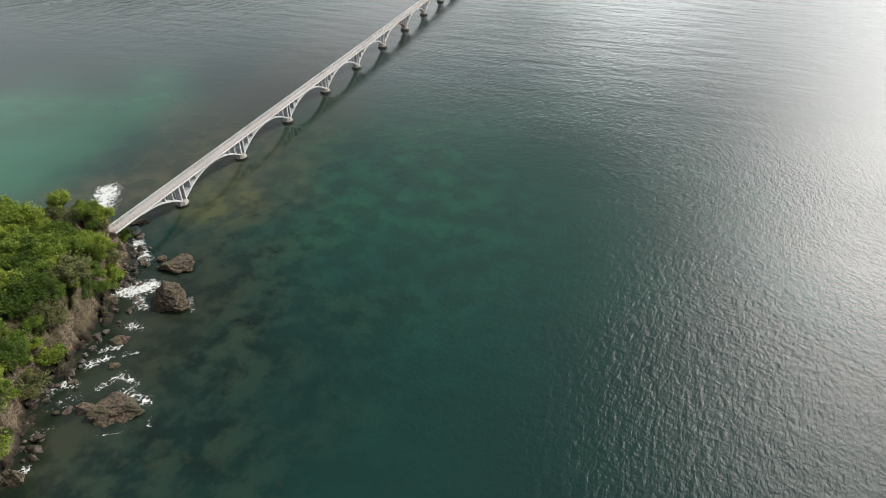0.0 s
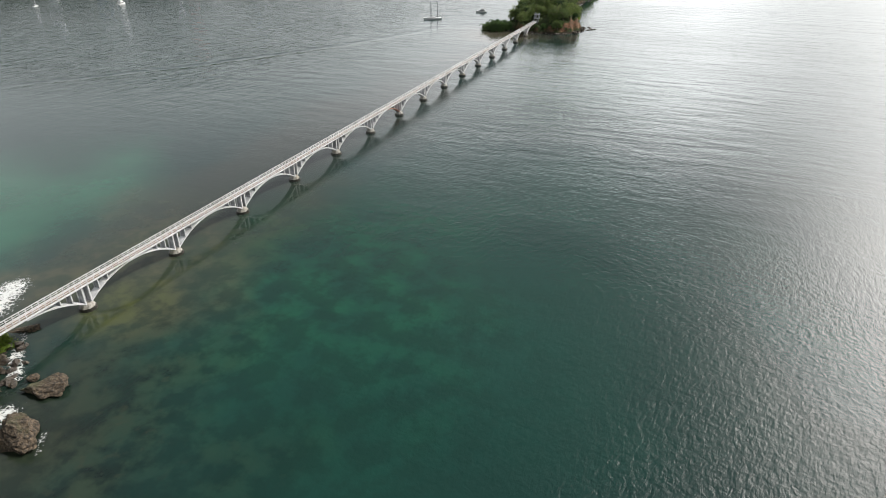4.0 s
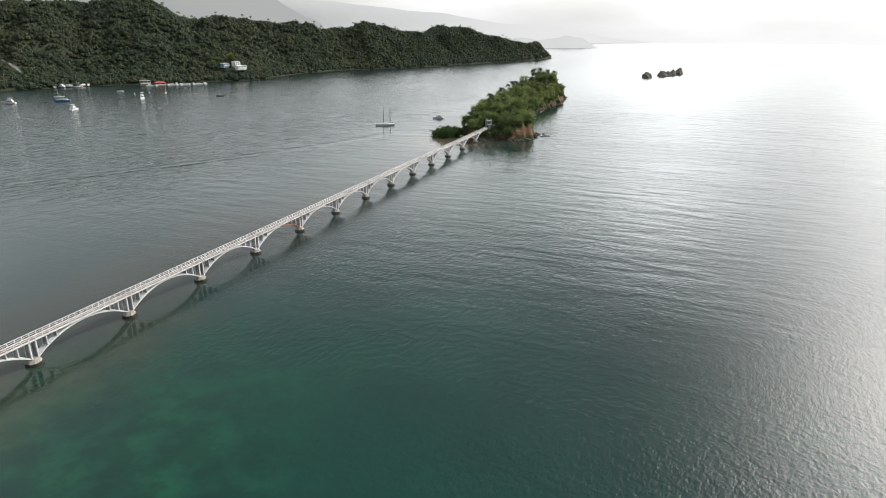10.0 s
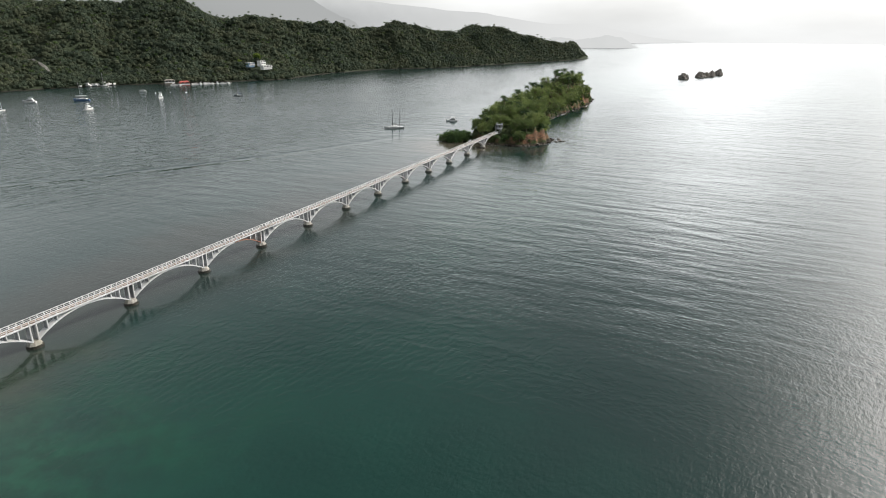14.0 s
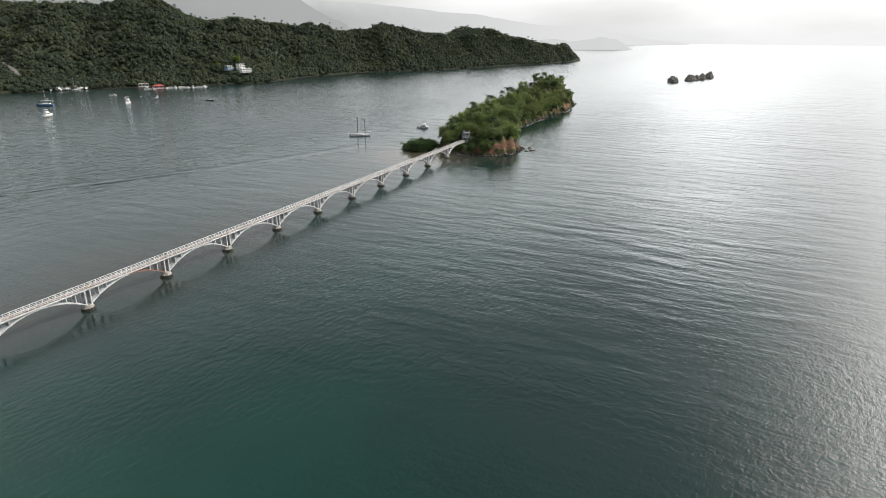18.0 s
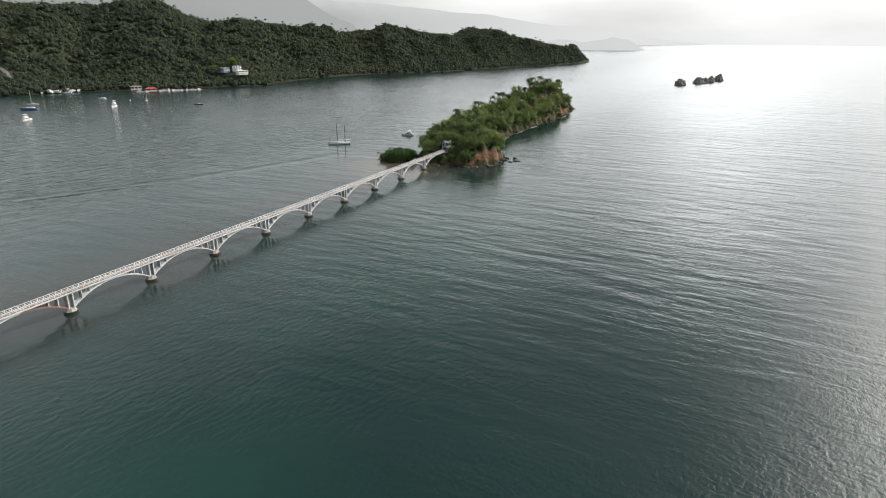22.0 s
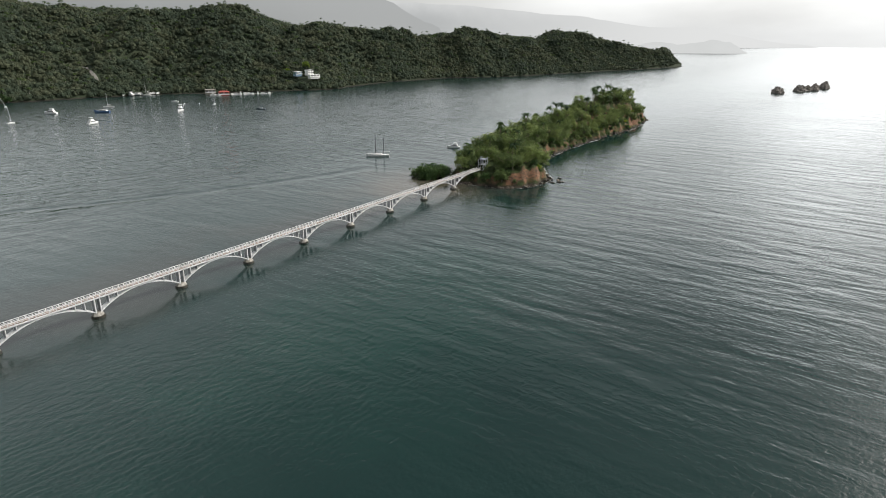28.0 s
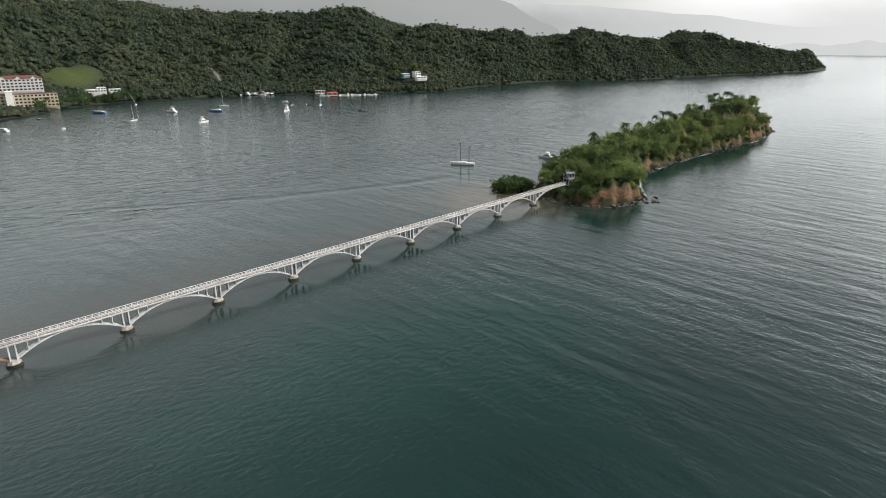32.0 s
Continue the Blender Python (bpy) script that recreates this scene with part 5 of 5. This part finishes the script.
def house(name, label, x, y, z, turn, wide, deep, storeys, wall, roof, bays, pitch=1.6, flat=False, floor_h=3.1, foot=4.0, rail=None):
    """A block with floor slabs, windows in every bay towards the water (+x side), and a roof."""
    h = thing(name, label, name.replace("_", " "), pose(x, y, z, 0, 0, turn), "buildings on the shore")
    tall = storeys * floor_h
    part("wall", boxes("wall", wall, (-deep / 2, deep / 2, -wide / 2, wide / 2, -foot, tall), bevel=0.03), h)
    if flat:
        part("roof", boxes("roof", roof, (-deep / 2 - 0.4, deep / 2 + 0.6, -wide / 2 - 0.4, wide / 2 + 0.4, tall, tall + 0.35), bevel=0.04), h)
    else:
        o = 0.7
        v = [(-deep / 2 - o, -wide / 2 - o, tall), (deep / 2 + o, -wide / 2 - o, tall), (deep / 2 + o, wide / 2 + o, tall), (-deep / 2 - o, wide / 2 + o, tall),
             (0, -wide / 2 + deep * 0.35, tall + pitch), (0, wide / 2 - deep * 0.35, tall + pitch)]
        part("roof", mesh_of("roof", v, [(0, 1, 4), (1, 2, 5, 4), (2, 3, 5), (3, 0, 4, 5), (3, 2, 1, 0)], roof), h)
    step = wide / bays
    me_win = boxes("window", M_GLASS, (deep / 2 - 0.25, deep / 2 + 0.02, -step * 0.3, step * 0.3, 0.5, 2.4))
    me_wall = boxes("balcony_divider", M_STUCCO, (deep / 2, deep / 2 + 1.25, -0.12, 0.12, 0, floor_h - 0.2))
    for s in range(storeys):
        part("balcony_slab", boxes("balcony_slab", rail or M_STUCCO, (deep / 2, deep / 2 + 1.3, -wide / 2, wide / 2, s * floor_h - 0.22, s * floor_h + 0.02), (deep / 2 + 1.2, deep / 2 + 1.3, -wide / 2, wide / 2, s * floor_h, s * floor_h + 0.95)), h)
        for b in range(bays):
            part("window", me_win, h, pose(0, -wide / 2 + (b + 0.5) * step, s * floor_h))
            if b:
                part("balcony_divider", me_wall, h, pose(0, -wide / 2 + b * step, s * floor_h))
    return h


house("hotel_block", "white hotel block with a brown-red tiled roof", -655, 296, 17.5, -12, 60, 14, 4, M_STUCCO, M_TILE, 16, 3.6, foot=12)
house("hotel_block", "cream hotel block with white balconies by the shore", -611, 306, 3.6, -12, 42, 13, 4, M_PLASTER, M_TILE, 12, 1.2, flat=True, floor_h=3.3, foot=6, rail=M_PLASTER)
house("hotel_block", "cream hotel wing with white balconies and brown roof", -621, 262, 2.6, -12, 46, 13, 4, M_PLASTER, M_TILE, 12, 2.0, floor_h=3.3, foot=6, rail=M_PLASTER)
thing("hotel_stair_tower", "white stair tower between the cream hotel wings", "tower", pose(-611, 284, 3.0, 0, 0, -12), "buildings on the shore", boxes("hotel_stair_tower", M_STUCCO, (-7, 7.5, -3.2, 3.2, -5, 16.5), (-7.4, 7.9, -3.6, 3.6, 16.5, 17.0), bevel=0.05))
for k, along in enumerate((-20, -6, 8, 22)):
    a = radians(-12)
    m = pose(-655 + 3.4 * math.cos(a) - along * math.sin(a), 296 + 3.4 * math.sin(a) + along * math.cos(a), 29.6, 0, 0, -12)
    gable = thing("roof_gable", "white gabled dormer on the hotel's tiled roof", "dormer", m, "hotel dormers",
                  mesh_of("roof_gable", [(-4, -3.4, 0), (4.6, -3.4, 0), (4.6, 3.4, 0), (-4, 3.4, 0), (-4, 0, 3.2), (4.6, 0, 3.2)], [(1, 2, 5), (0, 4, 3), (3, 2, 1, 0)], M_STUCCO))
    part("gable_roof", mesh_of("gable_roof", [(-4, -3.9, -0.1), (5.0, -3.9, -0.1), (5.0, 0, 3.45), (-4, 0, 3.45), (5.0, 3.9, -0.1), (-4, 3.9, -0.1)], [(0, 1, 2, 3), (3, 2, 4, 5)], M_TILE), gable, None, "brown-red tiles")
house("villa", "white two-storey villa on the wooded slope", -494, 745, 20.0, -8, 9, 7, 2, M_STUCCO, M_STUCCO, 2, flat=True, foot=2, floor_h=2.6)
house("villa", "low white terrace wing below the villa", -488, 748, 16.6, -8, 16, 6, 1, M_STUCCO, M_STUCCO, 3, flat=True, foot=3, floor_h=2.6)
house("villa", "pale blue villa on the wooded slope", -505, 734, 20.0, -8, 10, 7, 1, M_AQUA, M_STUCCO, 3, flat=True, foot=3, floor_h=2.8)
house("house", "white flat-roofed house beside the lawn", -653, 374, 11.0, -6, 12, 8, 1, M_STUCCO, M_STUCCO, 4, flat=True, foot=8)
house("house", "white house with a roof terrace beside the lawn", -655, 386, 10.8, -6, 9, 8, 2, M_STUCCO, M_STUCCO, 3, flat=True, foot=8, floor_h=2.7)
house("house", "low white house among the shore trees", -656, 401, 10.4, -8, 12, 6, 1, M_STUCCO, M_STUCCO, 3, flat=True, foot=6)
house("house", "small white house by the shore road", -632, 358, 4.5, -22, 8, 6, 1, M_STUCCO, M_STUCCO, 2, flat=True, foot=5)
house("boathouse", "weathered grey-brown boathouse above the jetty", -528, 606, 3.2, -35, 12, 7, 1, M_SHED, M_SHED, 3, 1.0, foot=6)
house("boathouse", "low shed with a bright red roof by the water", -508, 611, 1.4, -35, 12, 7, 1, M_RED, M_RED, 2, 1.6, foot=3, floor_h=2.8)

jetty = thing("jetty", "low concrete jetty along the boatyard shore", "jetty", pose(-500, 632, 0, 0, 0, -36))
part("deck", boxes("deck", M_FOOT, (-2.2, 2.2, -38, 38, 0.5, 0.95), bevel=0.05), jetty)
for k in range(10):
    for x in (-1.7, 1.7):
        part("jetty_post", rod("jetty_post", M_TRUNK, ((x, -36 + 8 * k, -1.5), (x, -36 + 8 * k, 1.3), 0.18)), jetty)
for k, (along, size) in enumerate(((-34, 9), (-27, 12), (-12, 9), (-7, 11), (-2, 10), (3, 12), (8, 11), (13, 9), (19, 8), (26, 9), (33, 11))):
    a = radians(-36)
    x, y = -500 + 5 * math.cos(a) - along * math.sin(a), 632 + 5 * math.sin(a) + along * math.cos(a)
    motorboat("white motorboat moored along the jetty", x, y, -36 + (90 if k % 3 else 0), size, 1.9 + size * 0.08, None, k % 4 == 0, "boats at the jetty")
for k, (x, y, size) in enumerate(((-600, 534, 9), (-596, 541, 12), (-593, 547, 11), (-592, 553, 12), (-589, 559, 11), (-588, 565, 10), (-585, 571, 9))):
    motorboat("white motorboat hauled out on the boatyard shore", x - 1, y, 70 + 25 * k, size, 2.5, None, k % 3 == 1, "boats in the boatyard", z=1.2)
sailboat("white sailboat berthed by the boatyard", -586, 556, 120, 10.5, 16.0, group="boats in the boatyard")

# ---- shore trees by the hotel and the villas ----
plant("broadleaf_tree", "bright yellow-green tree above the white villas", NEAR[1], -511, 757, float(main_height(np.array([-511.0]), np.array([757.0]))[0]) + 1.0, 2.2, 40, "trees by the villas", 1.2)
plant("broadleaf_tree", "bright yellow-green tree above the white villas", NEAR[3], -526, 736, float(main_height(np.array([-526.0]), np.array([736.0]))[0]) + 1.5, 1.3, 140, "trees by the villas", 1.0)
shore_pts = [p for p in MAIN if -640 < p[0] < -560 and 270 < p[1] < 440]
for k in range(54):
    i = int(rng.integers(0, len(shore_pts) - 1))
    q = shore_pts[i] + (shore_pts[i + 1] - shore_pts[i]) * rng.uniform(0, 1) + np.array([-rng.uniform(3, 13), -rng.uniform(0, 6)])
    z = float(main_height(np.array([q[0]]), np.array([q[1]]))[0])
    if k % 3 == 0:
        plant("palm_tree", "coconut palm on the shore by the hotel", PALM[k % 3], q[0], q[1], z, rng.uniform(0.8, 1.15), rng.uniform(0, 360), "trees on the hotel shore")
    else:
        plant("shore_tree", "dark green tree on the shore by the hotel", MANG[k % 2], q[0], q[1], z, rng.uniform(0.9, 1.5), rng.uniform(0, 360), "trees on the hotel shore")

scar = []
for k, (x, y) in enumerate(((-652, 532), (-662, 535), (-674, 538), (-686, 543), (-698, 547), (-711, 550), (-724, 554))):
    z = float(main_height(np.array([float(x)]), np.array([float(y)]))[0])
    w = 2.6 - 0.2 * k + 0.5 * math.sin(k * 2.3)
    scar += [(x - 1.0, y - w, z + 0.4), (x, y, z + 1.1), (x + 1.0, y + w, z + 0.4)]
tagged(new("rock_scar", mesh_of("rock_scar", scar, [(3 * i + j, 3 * i + 3 + j, 3 * i + 4 + j, 3 * i + 1 + j) for i in range(6) for j in (0, 1)], M_SCAR, True)), "pale broken rock gully down the wooded hillside", "rock scar", kind="structure")

for k, (x, y, size) in enumerate(((-7, 377, 0.8), (-10, 381, 1.0), (-13, 378, 0.75), (-9, 388, 1.15), (-15, 386, 0.95), (-4, 392, 1.1), (-18, 391, 0.9))):
    plant("palm_tree", "coconut palm in the cluster beside the stair tower", PALM[k % 3], x, y, float(isle_b_height(np.array([float(x)]), np.array([float(y)]))[0]), size, 50 * k, "palms by the stair tower")
